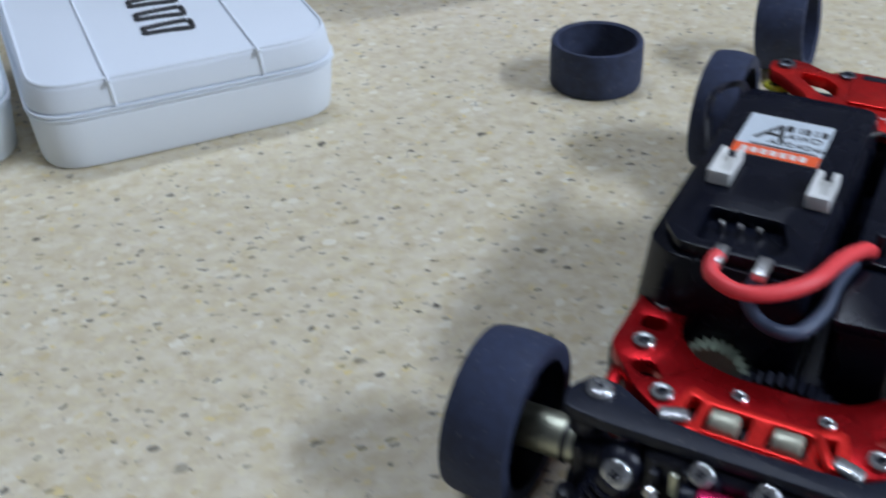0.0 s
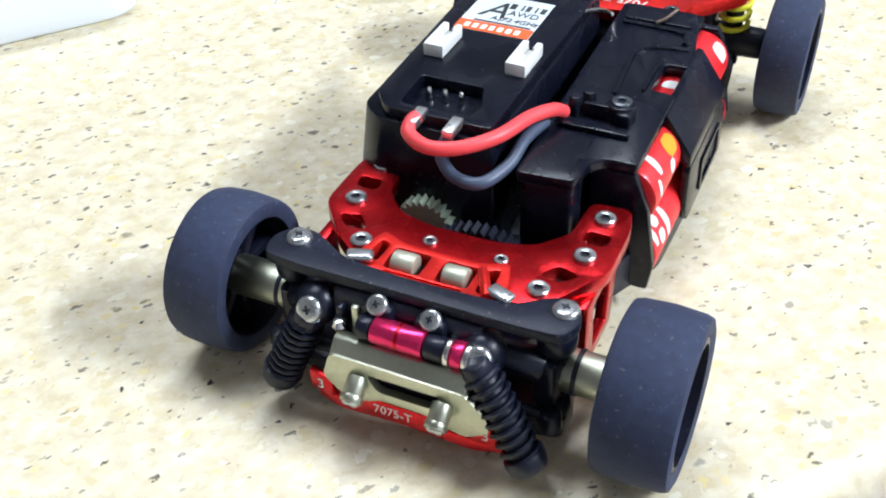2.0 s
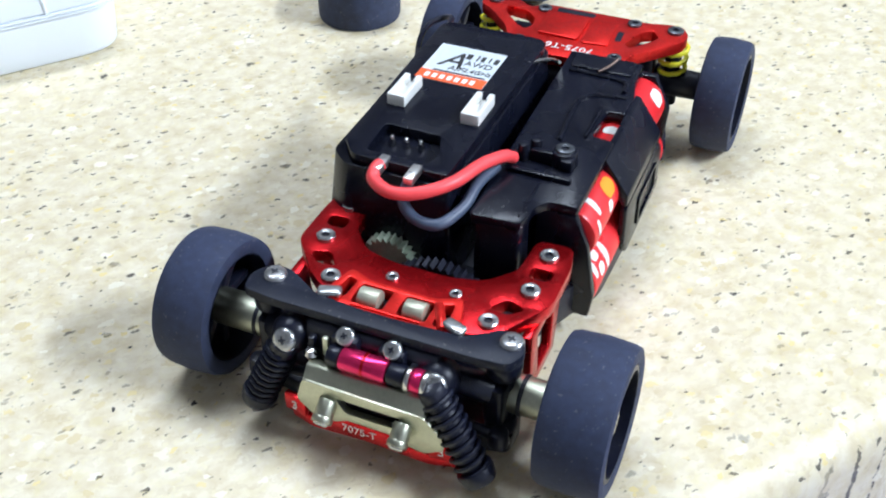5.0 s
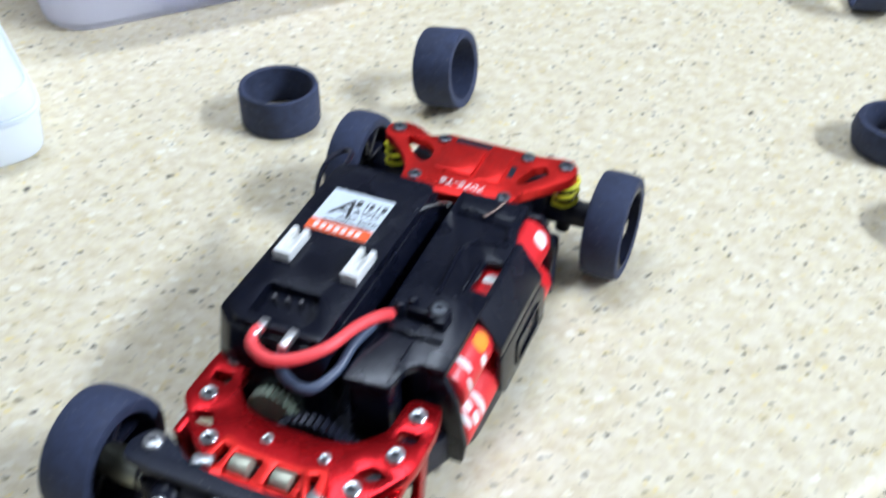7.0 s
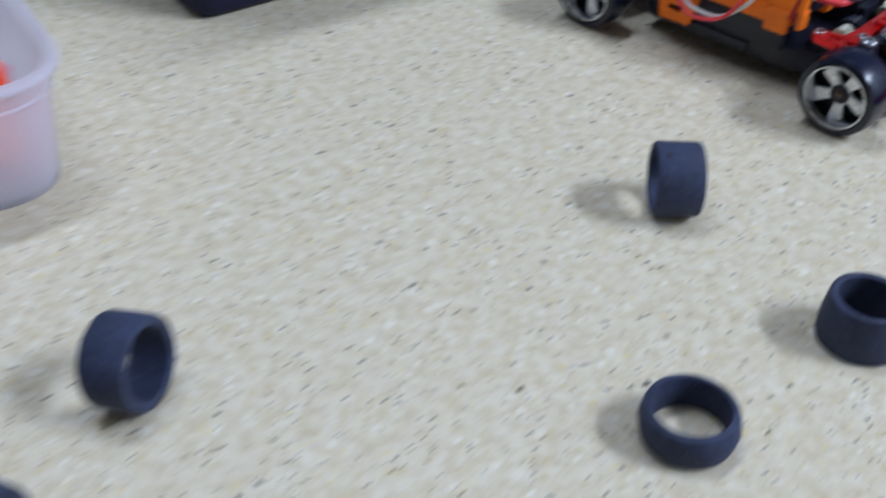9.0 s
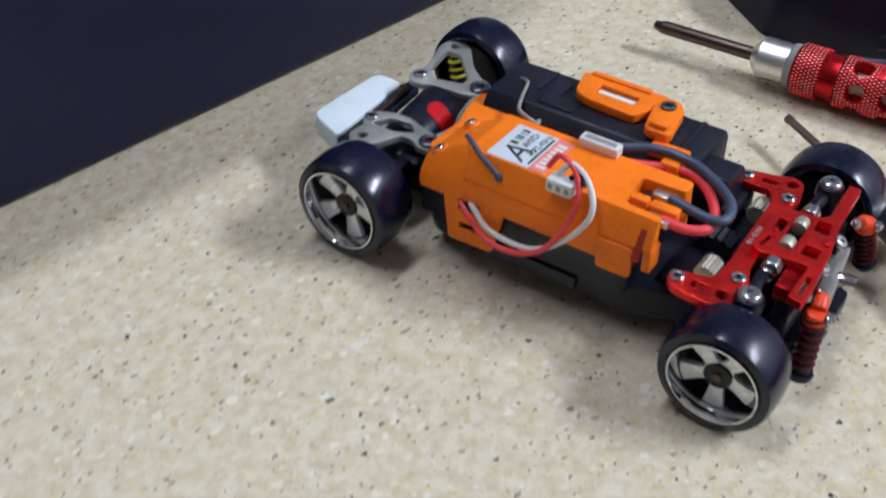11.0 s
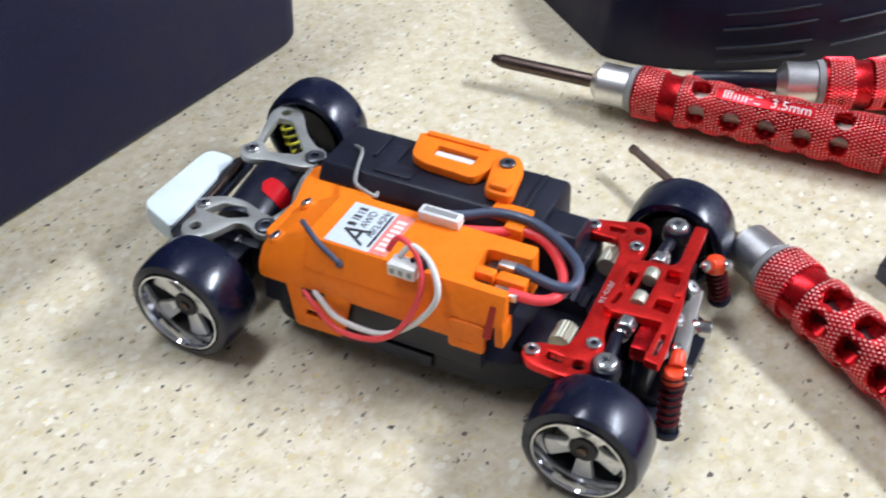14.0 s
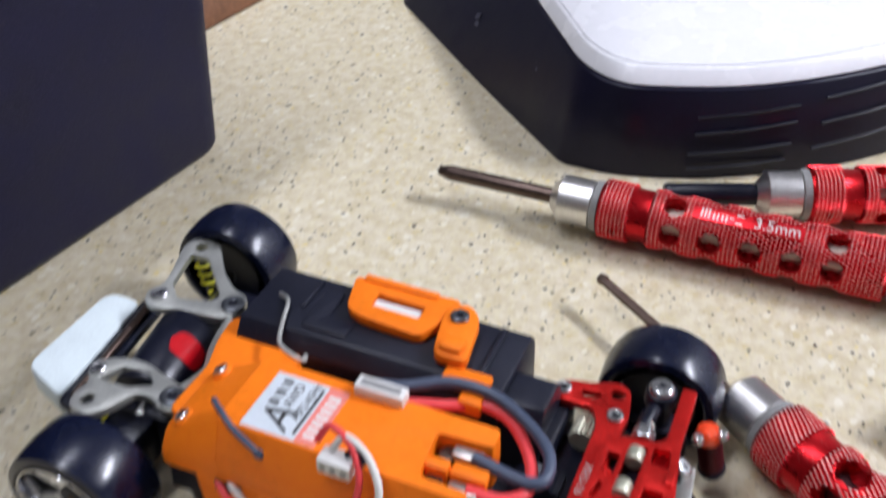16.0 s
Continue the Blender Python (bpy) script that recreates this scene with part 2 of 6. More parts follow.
    for (turn, stretch, spacing, share, size), col in (
        ((40, 1.3, 3.0, 0.24, 0.40), (0.62, 0.52, 0.29, 1)),
        ((95, 1.4, 3.4, 0.24, 0.40), (0.80, 0.755, 0.61, 1)),
        ((-20, 1.2, 2.2, 0.16, 0.34), (0.72, 0.60, 0.27, 1)),
        ((110, 1.6, 2.8, 0.10, 0.22), (0.36, 0.31, 0.21, 1)),
        ((20, 2.0, 3.0, 0.19, 0.22), (0.03, 0.028, 0.027, 1)),
        ((-55, 1.8, 3.4, 0.16, 0.21), (0.05, 0.045, 0.04, 1)),
        ((48, 2.6, 5.2, 0.18, 0.18), (0.10, 0.085, 0.065, 1)),
        ((75, 1.5, 9.0, 0.28, 0.12), (0.03, 0.027, 0.025, 1)),
    ):
        mx = n.new("ShaderNodeMix")
        mx.data_type = "RGBA"
        l.new(flecks(turn, stretch, spacing, share, size), mx.inputs[0])
        l.new(out, mx.inputs[6])
        mx.inputs[7].default_value = col
        out = mx.outputs[2]
    l.new(out, p.inputs["Base Color"])
    p.inputs["Roughness"].default_value = 0.42
    p.inputs["Specular IOR Level"].default_value = 0.35
    b = n.new("ShaderNodeBump")
    b.inputs["Strength"].default_value, b.inputs["Distance"].default_value = 0.12, 0.0002
    l.new(noise(1800, 3).outputs[0], b.inputs["Height"])
    l.new(b.outputs[0], p.inputs["Normal"])
    return m


def frosted(name, colour, rough=0.45, trans=0.55, lit=0.4):
    """Milky plastic: part see-through, part lit from behind."""
    m, n, l, p = nodes_of(name)
    p.inputs["Base Color"].default_value = (*colour, 1)
    p.inputs["IOR"].default_value = 1.2
    p.inputs["Transmission Weight"].default_value = trans
    tc = n.new("ShaderNodeTexCoord")
    t = n.new("ShaderNodeTexNoise")
    t.inputs["Scale"].default_value, t.inputs["Detail"].default_value = 300, 4
    l.new(tc.outputs["Object"], t.inputs["Vector"])
    mr = n.new("ShaderNodeMapRange")
    mr.inputs[3].default_value, mr.inputs[4].default_value = rough - 0.1, rough + 0.15
    l.new(t.outputs[0], mr.inputs[0])
    l.new(mr.outputs[0], p.inputs["Roughness"])
    thin = n.new("ShaderNodeBsdfTranslucent")
    thin.inputs["Color"].default_value = (*colour, 1)
    both = n.new("ShaderNodeMixShader")
    both.inputs[0].default_value = lit
    l.new(p.outputs[0], both.inputs[1])
    l.new(thin.outputs[0], both.inputs[2])
    l.new(both.outputs[0], n["Material Output"].inputs["Surface"])
    return m


def glow(name, colour, strength):
    m, n, l, p = nodes_of(name)
    p.inputs["Base Color"].default_value = (0.9, 0.9, 0.9, 1)
    p.inputs["Emission Color"].default_value = (*colour, 1)
    p.inputs["Emission Strength"].default_value = strength
    return m


MAT = dict(
    laminate=laminate(),
    tyre_grey=surface("worn_rubber", (0.024, 0.032, 0.070), 0.74, spread=0.3, grain=700, bump=0.35, specks=0.12),
    tyre_loose=surface("dusty_worn_rubber", (0.031, 0.040, 0.082), 0.78, spread=0.4, grain=500, bump=0.4, specks=0.16),
    tyre_black=surface("glossy_rubber", (0.0035, 0.0060, 0.022), 0.22, spread=0.3, grain=500, bump=0.12, specks=0.08),
    black=surface("black_plastic", (0.0055, 0.0068, 0.017), 0.34, spread=0.4, grain=1300, bump=0.22, specks=0.06, spec=0.40),
    cover_black=surface("smooth_black_plastic", (0.0042, 0.0052, 0.012), 0.25, spread=0.35, grain=1300, bump=0.16, specks=0.05, spec=0.30),
    black_matte=surface("matte_black_plastic", (0.0065, 0.008, 0.019), 0.43, spread=0.35, grain=1400, bump=0.25, specks=0.05, spec=0.5),
    carbon=surface("dark_composite", (0.0065, 0.009, 0.021), 0.46, spread=0.3, grain=1600, bump=0.2, specks=0.15, spec=0.35),
    red=surface("red_anodised_aluminium", (0.76, 0.022, 0.016), 0.32, metal=0.72, spread=0.2, grain=1300, bump=0.06, specks=0.10),
    red_deep=surface("deep_red_anodised_aluminium", (0.50, 0.008, 0.012), 0.26, metal=0.82, spread=0.2, grain=1300, bump=0.06, specks=0.12),
    red_knurl=surface("red_knurled_aluminium", (0.76, 0.016, 0.025), 0.30, metal=0.7, spread=0.2, grain=1300, bump=0.06),
    red_orange=surface("bright_red_aluminium", (0.82, 0.026, 0.018), 0.30, metal=0.65, spread=0.15, grain=1300, bump=0.05),
    orange=surface("orange_plastic", (1.0, 0.22, 0.0005), 0.5, spread=0.13, grain=700, bump=0.12, specks=0.0, spec=0.28),
    orange_red=surface("orange_red_plastic", (0.85, 0.07, 0.01), 0.4, spread=0.1, grain=900, bump=0.08),
    white=surface("white_plastic", (0.80, 0.80, 0.76), 0.45, spread=0.06, grain=900, bump=0.06),
    foam=surface("white_foam", (0.74, 0.83, 0.84), 0.8, spread=0.08, grain=1500, bump=0.4),
    paper=surface("label_paper", (0.66, 0.72, 0.76), 0.5, spread=0.07, grain=900, bump=0.05),
    print_orange=surface("orange_print", (0.85, 0.12, 0.02), 0.5, spread=0.06, bump=0.0),
    print_pink=surface("faded_red_print", (0.85, 0.25, 0.20), 0.5, spread=0.08, bump=0.0),
    print_black=surface("black_print", (0.03, 0.03, 0.03), 0.5, spread=0.1, bump=0.0),
    print_white=surface("white_print", (0.8, 0.78, 0.74), 0.5, spread=0.06, bump=0.0),
    silver=surface("bare_aluminium", (0.76, 0.75, 0.73), 0.33, metal=1.0, spread=0.15, grain=1500, bump=0.08, specks=0.1),
    steel=surface("bright_steel", (0.68, 0.67, 0.65), 0.20, metal=1.0, spread=0.15, grain=1500, bump=0.05),
    dark_steel=surface("dark_steel", (0.12, 0.085, 0.07), 0.38, metal=0.9, spread=0.25, grain=900, bump=0.1),
    nickel=surface("champagne_nickel", (0.52, 0.53, 0.41), 0.40, metal=1.0, spread=0.12, grain=1500, bump=0.05),
    chrome=surface("chrome_plating", (0.60, 0.61, 0.64), 0.10, metal=1.0, spread=0.04, grain=900, bump=0.02),
    spoke=surface("polished_spoke_plating", (0.86, 0.87, 0.87), 0.26, metal=0.35, spread=0.06, grain=900, bump=0.03),
    pink=surface("pink_anodised_aluminium", (0.78, 0.03, 0.15), 0.22, metal=0.8, spread=0.1, bump=0.03),
    yellow=surface("yellow_wire", (0.75, 0.72, 0.02), 0.4, spread=0.06, bump=0.0),
    wire_red=surface("red_wire", (0.88, 0.07, 0.075), 0.42, spread=0.08, bump=0.05),
    wire_grey=surface("blue_grey_wire", (0.065, 0.085, 0.135), 0.4, spread=0.1, bump=0.05),
    wire_white=surface("white_wire", (0.78, 0.77, 0.72), 0.42, spread=0.08, bump=0.05),
    gear_green=surface("pale_green_gear_plastic", (0.30, 0.36, 0.27), 0.45, spread=0.2, bump=0.08),
    brass=surface("pale_brass", (0.52, 0.52, 0.40), 0.42, metal=0.6, spread=0.15, bump=0.05),
    cell=surface("red_battery_wrap", (0.72, 0.02, 0.025), 0.3, spread=0.1, bump=0.02),
    arm_alu=surface("tumbled_aluminium", (0.52, 0.53, 0.49), 0.40, metal=0.65, spread=0.15, grain=1500, bump=0.15, specks=0.1),
    frost=frosted("frosted_plastic", (0.97, 0.96, 1.0), 0.32, 0.62, 0.42),
    case=surface("grained_black_plastic", (0.0135, 0.0130, 0.036), 0.52, spread=0.3, grain=1700, bump=0.5, specks=0.03, spec=0.22),
    shell=surface("smooth_black_shell", (0.0055, 0.005, 0.019), 0.38, spread=0.3, grain=900, bump=0.12, specks=0.02, spec=0.3),
    white_top=surface("white_glossy_plastic", (0.93, 0.93, 0.95), 0.25, spread=0.03, grain=600, bump=0.02),
    blue=surface("blue_plastic", (0.03, 0.06, 0.55), 0.45, spread=0.1, grain=400, bump=0.05),
    brown=surface("brown_leather", (0.20, 0.085, 0.035), 0.55, spread=0.3, grain=600, bump=0.4),
    wall=surface("painted_wall", (0.48, 0.48, 0.49), 0.8, spread=0.06, grain=60, bump=0.05),
    ceiling=surface("ceiling_board", (0.58, 0.58, 0.59), 0.9, spread=0.05, grain=40, bump=0.05),
    floor=surface("vinyl_floor", (0.30, 0.27, 0.24), 0.5, spread=0.2, grain=30, bump=0.02),
    glow=glow("lamp_diffuser", (1.0, 0.97, 0.92), 6.0),
    enamel=surface("white_enamel", (0.8, 0.8, 0.8), 0.4, spread=0.04, grain=50, bump=0.02),
)

# ---- the room and the bench ----


def structure(name, bm, material, label):
    ob = new(name, to_mesh(name, bm, material))
    return tagged(ob, label, name.split("_")[0], kind="structure")


structure("floor", bx(-2400, 2600, -2200, 2600, -850, -750, 0), MAT["floor"], "plain dark vinyl floor of the workshop room")
structure("ceiling", bx(-2400, 2600, -2200, 2600, 1750, 1850, 0), MAT["ceiling"], "plain white ceiling boards over the workbench")
structure("wall_north", bx(-2400, 2600, 2600, 2700, -750, 1750, 0), MAT["wall"], "plain off-white painted room wall")
structure("wall_south", bx(-2400, 2600, -2300, -2200, -750, 1750, 0), MAT["wall"], "plain off-white painted room wall")
structure("wall_east", bx(2600, 2700, -2300, 2700, -750, 1750, 0), MAT["wall"], "plain off-white painted room wall")
structure("wall_west", bx(-2500, -2400, -2300, 2700, -750, 1750, 0), MAT["wall"], "plain off-white painted room wall")

for (lx, ly, lz), watts, turn, wide, length in LAMPS:
    lamp = thing("ceiling_lamp", pose(lx, ly, 1.75, 0, 0, turn), "white enamel fluorescent ceiling lamp with a long diffuser", "lamp", "ceiling lamps")
    part("housing", bx(-wide * 500 - 40, wide * 500 + 40, -length * 500 - 40, length * 500 + 40, -60, -1, 4), MAT["enamel"], lamp)
    part("diffuser", bx(-wide * 500, wide * 500, -length * 500, length * 500, -70, -61, 2), MAT["glow"], lamp, "glowing white diffuser")


def bench_place(u, v, z=0.0, turn=0.0):
    """A place on the bench, along its front edge (u) and back from it (v)."""
    a = radians(TABLE_TURN)
    return at(u * math.cos(a) - v * math.sin(a), u * math.sin(a) + v * math.cos(a), z, TABLE_TURN + turn)


bench = thing("workbench", bench_place(300, 33), "cream speckled laminate workbench top on grey steel legs", "workbench")
slab = prism([(-900, 0), (900, 0), (900, 700), (-900, 700)], -32, 0)
bmesh.ops.bevel(slab, geom=[e for e in slab.edges if abs(e.verts[0].co.y) < 1 and abs(e.verts[1].co.y) < 1 and abs(e.verts[0].co.x - e.verts[1].co.x) > 10 and e.verts[0].co.z > -1], offset=7, segments=6, affect="EDGES", profile=0.5)
part("worktop", slab, MAT["laminate"], bench)
for lx in (-840, 840):
    for ly in (60, 640):
        part("leg", bx(lx - 20, lx + 20, ly - 20, ly + 20, -749, -32.5, 2), MAT["silver"], bench)


def along_x(pts, x0, x1, b=0.0, holes=()):
    """A section in y and z, drawn out along x."""
    bm = prism(pts, x0, x1, holes, b)
    for v in bm.verts:
        v.co = Vector((v.co.z, v.co.x, v.co.y))
    bmesh.ops.recalc_face_normals(bm, faces=bm.faces[:])
    return bm


def along_y(pts, y0, y1, b=0.0, holes=()):
    """A section in x and z, drawn out along y."""
    bm = prism(pts, y0, y1, holes, b)
    for v in bm.verts:
        v.co = Vector((v.co.x, v.co.z, v.co.y))
    bmesh.ops.recalc_face_normals(bm, faces=bm.faces[:])
    return bm


def ring(ro, ri, w, crown=0.3, edge=0.9, n=48, flare=0.0):
    """A tyre-like band: outer radius, inner radius, width, crown of the tread, rounding of its shoulders."""
    prof = [(ri, 0.4), (ro - edge, 0.0), (ro - 0.25 * edge, 0.25 * edge), (ro, edge), (ro + crown, w / 2), (ro + flare, w - edge), (ro + flare - 0.25 * edge, w - 0.25 * edge),
            (ro + flare - edge, w), (ri + flare, w - 0.4), (ri + flare * 0.5, w / 2), (ri, 0.4)]
    bm = lathe(prof, n)
    bmesh.ops.remove_doubles(bm, verts=bm.verts[:], dist=1e-4)
    bmesh.ops.recalc_face_normals(bm, faces=bm.faces[:])
    return bm


MAT["print_amber"] = surface("amber_print", (1.0, 0.30, 0.005), 0.5, spread=0.06, bump=0.0)


# screw heads: made once, then laid where they sit
def cap_screw_bm(r, h):
    bm = lathe([(0, h * 0.35), (r * 0.38, h * 0.35), (r * 0.42, h * 0.92), (r * 0.5, h), (r * 0.86, h), (r, h * 0.75), (r, 0)], 18)
    return bm


def cross_screw_bm(r, h):
    dome = lathe([(0, h), (r * 0.6, h * 0.97), (r * 0.82, h * 0.86), (r * 0.95, h * 0.5), (r, 0.1 * h), (r, 0)], 18)
    return dome


def cross_mark_bm(r, h):
    return join(bx(-r * 0.33, r * 0.33, -r * 0.09, r * 0.09, h * 0.9, h * 1.03, 0), bx(-r * 0.09, r * 0.09, -r * 0.33, r * 0.33, h * 0.9, h * 1.035, 0))


def darken_faces(me, dark, test):
    """Gives the faces that pass a test the second, dark material."""
    me.materials.append(dark)
    for f in me.polygons:
        if test(f.center / MM):
            f.material_index = 1
    return me


MAT["screw"] = surface("plated_screw_head", (0.55, 0.56, 0.56), 0.27, metal=0.92, spread=0.25, grain=1500, bump=0.10)
MAT["screw_grey"] = surface("blackened_screw_head", (0.13, 0.14, 0.155), 0.36, metal=0.8, spread=0.25, grain=1500, bump=0.1)
MAT["emblem"] = surface("grey_moulded_mark", (0.07, 0.07, 0.10), 0.5, bump=0.1)
# socket and cross faces are black, painting in the shade of the recesses
SCREW_CAP = darken_faces(to_mesh("screw", cap_screw_bm(1.7, 0.8), MAT["screw"]), MAT["black_matte"], lambda c: math.hypot(c.x, c.y) < 0.72)
SCREW_CROSS = darken_faces(to_mesh("screw", join(cross_screw_bm(2.0, 0.85), cross_mark_bm(2.0, 0.87)), MAT["screw"]), MAT["black_matte"], lambda c: c.z > 0.86 and (abs(c.x) < 0.3 or abs(c.y) < 0.3) and math.hypot(c.x, c.y) < 1.3)
SCREW_DARK = darken_faces(to_mesh("screw", cap_screw_bm(1.9, 0.8), MAT["screw_grey"]), MAT["black_matte"], lambda c: math.hypot(c.x, c.y) < 0.8)


def screw(parent, x, y, z, d=(0, 0, 1), size=1.0, kind="cap"):
    m = facing(x, y, z, d) @ pose(0, 0, 0, 0, 0, (x * 37 + y * 53) % 90) @ Matrix.Diagonal((size, size, size, 1))
    if kind == "cap":
        return again("screw", SCREW_CAP, parent, m)
    return again("screw", SCREW_CROSS if kind == "cross" else SCREW_DARK, parent, m)


# ---- loose tyres on the bench ----


def loose_tyre(m, ro, ri, w, label, crown=0.3, edge=0.9, flare=0.0, flat=True, nick=False):
    ob = new("loose_tyre", to_mesh("loose_tyre", moved(ring(ro, ri, w, crown, edge, flare=flare), Matrix.Translation((0, 0, 0 if flat else -w / 2))), MAT["tyre_loose"]))
    ob.matrix_world = m
    if nick:
        part("nick", rod((ro * 0.3, ro * 0.90, w * 0.28), (ro * 0.315, ro * 0.957, w * 0.28), 0.7, 1.0, 8, 0.1), MAT["black_matte"], ob, "dark nick in the tread")
    return tagged(ob, label, "tyre", "loose tyres")


loose_tyre(at(55.3, 258.9, 0), 10.7, 9.2, 11.0, "worn grey slick rubber tyre lying flat on the bench", 0.1, 0.8)
loose_tyre(facing(100.4, 266.5, 10.9, (0.90, -0.42, 0.13)), 10.7, 8.3, 11.0, "worn grey slick rubber tyre standing on its tread", 0.1, 0.8, flat=False)
loose_tyre(facing(239.0, 319.6, 10.05, (-0.985, 0.17, 0)), 10.0, 8.3, 12.6, "worn grey wide slick tyre with a nick, standing on its tread", 0.0, 1.1, flat=False, nick=True)
loose_tyre(at(217.0, 239.8, 0), 10.4, 8.4, 9.0, "narrow grey rubber tyre with rounded shoulders lying flat", 0.5, 1.8)
loose_tyre(at(216.5, 203.5, 0), 10.6, 8.6, 8.5, "narrow grey rubber tyre with rounded shoulders lying beside another", 0.5, 1.8)
loose_tyre(at(267.2, 264.0, 0), 10.2, 8.3, 13.0, "tall tapered grey rubber tyre lying flat on the bench", -0.1, 0.9, flare=-0.9)

# ---- clear plastic cases ----


def parts_case(u, v, w, d, h, label, marked):
    """A small closed case of frosted plastic: a tray, a lid with sloping edges and raised ribs, a marked top."""
    ob = thing("parts_case", bench_place(u, v), label, "plastic case", "frosted parts cases")
    r = 11.0
    low = rounded([(0.9, 0.9), (w - 0.9, 0.9), (w - 0.9, d - 0.9), (0.9, d - 0.9)], r, 7)
    mid = rounded([(0, 0), (w, 0), (w, d), (0, d)], r, 7)
    up = rounded([(0.9, 0.9), (w - 0.9, 0.9), (w - 0.9, d - 0.9), (0.9, d - 0.9)], r, 7)
    part("tray", prism(low, 0.0, 11.9, top=mid, b=0.9, seg=3), MAT["frost_solid"], ob)
    for z in (11.95, 12.75):
        part("seam", prism(rounded([(-0.35, -0.35), (w + 0.35, -0.35), (w + 0.35, d + 0.35), (-0.35, d + 0.35)], r, 7), z, z + 0.5, b=0.2), MAT["frost_solid"], ob)
    part("lid", prism(mid, 13.3, h, top=up, b=0.9, seg=3), MAT["frost_solid"], ob)
    edge = [(x, y, h + 0.02) for x, y in rounded([(1.5, 1.5), (w - 1.5, 1.5), (w - 1.5, d - 1.5), (1.5, d - 1.5)], r - 1, 7)]
    part("lid_bead", tube(edge + edge[:1], 0.4, 6, 1), MAT["frost_solid"], ob, "slightly raised edge of the lid")
    for x in (16.6, 48.2):
        part("rib", tube([(x + 0.6, 0.0, 13.6), (x + 0.2, 0.7, h - 0.6), (x, 1.6, h + 0.05), (x, d * 0.5, h + 0.1), (x, d - 3, h + 0.05)], 0.42, 6, 4), MAT["frost_solid"], ob)
    if marked:
        # hand-drawn strokes that cannot be read
        top = h + 0.2
        for i in range(4):
            y = 19.4 + i * 8.6
            for dx, dy, ex, ey in ((0, 0.2, 10.4, -1.2), (0.4, 3.2, 10.0, 3.6), (0, 0.2, 0.2, 3.4), (10.4, -1.2, 10.6, 3.4)):
                p0, p1 = Vector((28.2 + dx, y + dy, top)), Vector((28.2 + ex, y + ey, top))
                part("pen_mark", tube([p0, (p0 + p1) / 2 + Vector((0.3, 0.3, 0)), p1], 0.62, 6, 4), MAT["print_black"], ob, "black marker stroke")
    return ob


MAT["frost_solid"] = frosted("milky_plastic", (0.90, 0.95, 1.0), 0.35, 0.04, 0.06)
parts_case(41.8, 217.2, 67, 66, 19.2, "closed frosted plastic parts case with black pen marks on the bench", True)
parts_case(-27.4, 227, 67, 66, 19.2, "closed frosted plastic parts case beside a marked one", False)


def open_tub(u, v, w, d, h, label):
    """An open frosted tub with a rolled rim, tapering to its base."""
    ob = thing("storage_tub", bench_place(u, v, 0, -3.0), label, "plastic tub")
    r, t = 16.0, 1.4

    def loop(g, n=7):
        return rounded([(-g, -g), (w + g, -g), (w + g, d + g), (-g, d + g)], r + g, n)

    bm = bmesh.new()
    outs = [(loop(-1.5), 0.0), (loop(0), 1.5), (loop(3.0), h - 4), (loop(3.2), h - 3), (loop(5.4), h - 2.6), (loop(5.6), h), (loop(4.2), h + 0.6), (loop(2.0), h - 1.0), (loop(1.6), h - 4), (loop(-t), 3.0), (loop(-t - 2), 1.6)]
    rows = [[bm.verts.new((x, y, z)) for x, y in pts] for pts, z in outs]
    for a, c in zip(rows, rows[1:]):
        for i in range(len(a)):
            bm.faces.new((a[i - 1], a[i], c[i], c[i - 1]))
    bm.faces.new(rows[0][::-1])
    bm.faces.new(rows[-1])
    bmesh.ops.recalc_face_normals(bm, faces=bm.faces[:])
    part("tub", bm, MAT["frost"], ob)
    part("wall_bead", tube([(*p, h - 8.0) for p in loop(2.7)] + [(*loop(2.7)[0], h - 8.0)], 0.6, 8, 1), MAT["frost"], ob)
    part("rim_bead", tube([(*p, h - 1.2) for p in loop(5.5)] + [(*loop(5.5)[0], h - 1.2)], 0.9, 8, 1), MAT["frost"], ob)
    return ob


open_tub(124, 279.5, 104, 78, 38, "open frosted plastic tub holding bags and an orange block")


MAT["lilac_bag"] = surface("lilac_bag", (0.76, 0.70, 0.84), 0.35, spread=0.25, grain=300, bump=0.5)
MAT["pouch_blue"] = surface("pale_blue_pouch", (0.14, 0.24, 0.78), 0.4, spread=0.15, grain=300, bump=0.3)


MAT["pink_bag"] = surface("pale_pink_bag", (0.86, 0.62, 0.66), 0.35, spread=0.25, grain=300, bump=0.5)


def crumpled(rx, ry, rz, seed):
    """A soft bag with creases: a rounded lump pushed in and out by chance."""
    rnd = random.Random(seed)
    bm = bmesh.new()
    bmesh.ops.create_icosphere(bm, subdivisions=3, radius=1)
    folds = [(Vector((rnd.uniform(-1, 1), rnd.uniform(-1, 1), rnd.uniform(-1, 1))).normalized(), rnd.uniform(2, 6), rnd.uniform(0, 6)) for _ in range(7)]
    for v in bm.verts:
        g = 1 + sum(0.045 * math.sin(f * v.co.dot(d) * 2 + p) for d, f, p in folds)
        c = v.co * g
        v.co = Vector((rx * math.copysign(abs(c.x) ** 0.8, c.x), ry * math.copysign(abs(c.y) ** 0.8, c.y), rz * math.copysign(abs(c.z) ** 0.8, c.z)))
    return bm


def in_tub(name, bm, material, label, category, u, v, z, turn):
    ob = new(name, to_mesh(name, bm, material))
    ob.matrix_world = bench_place(u, v, z, turn)
    return tagged(ob, label, category)


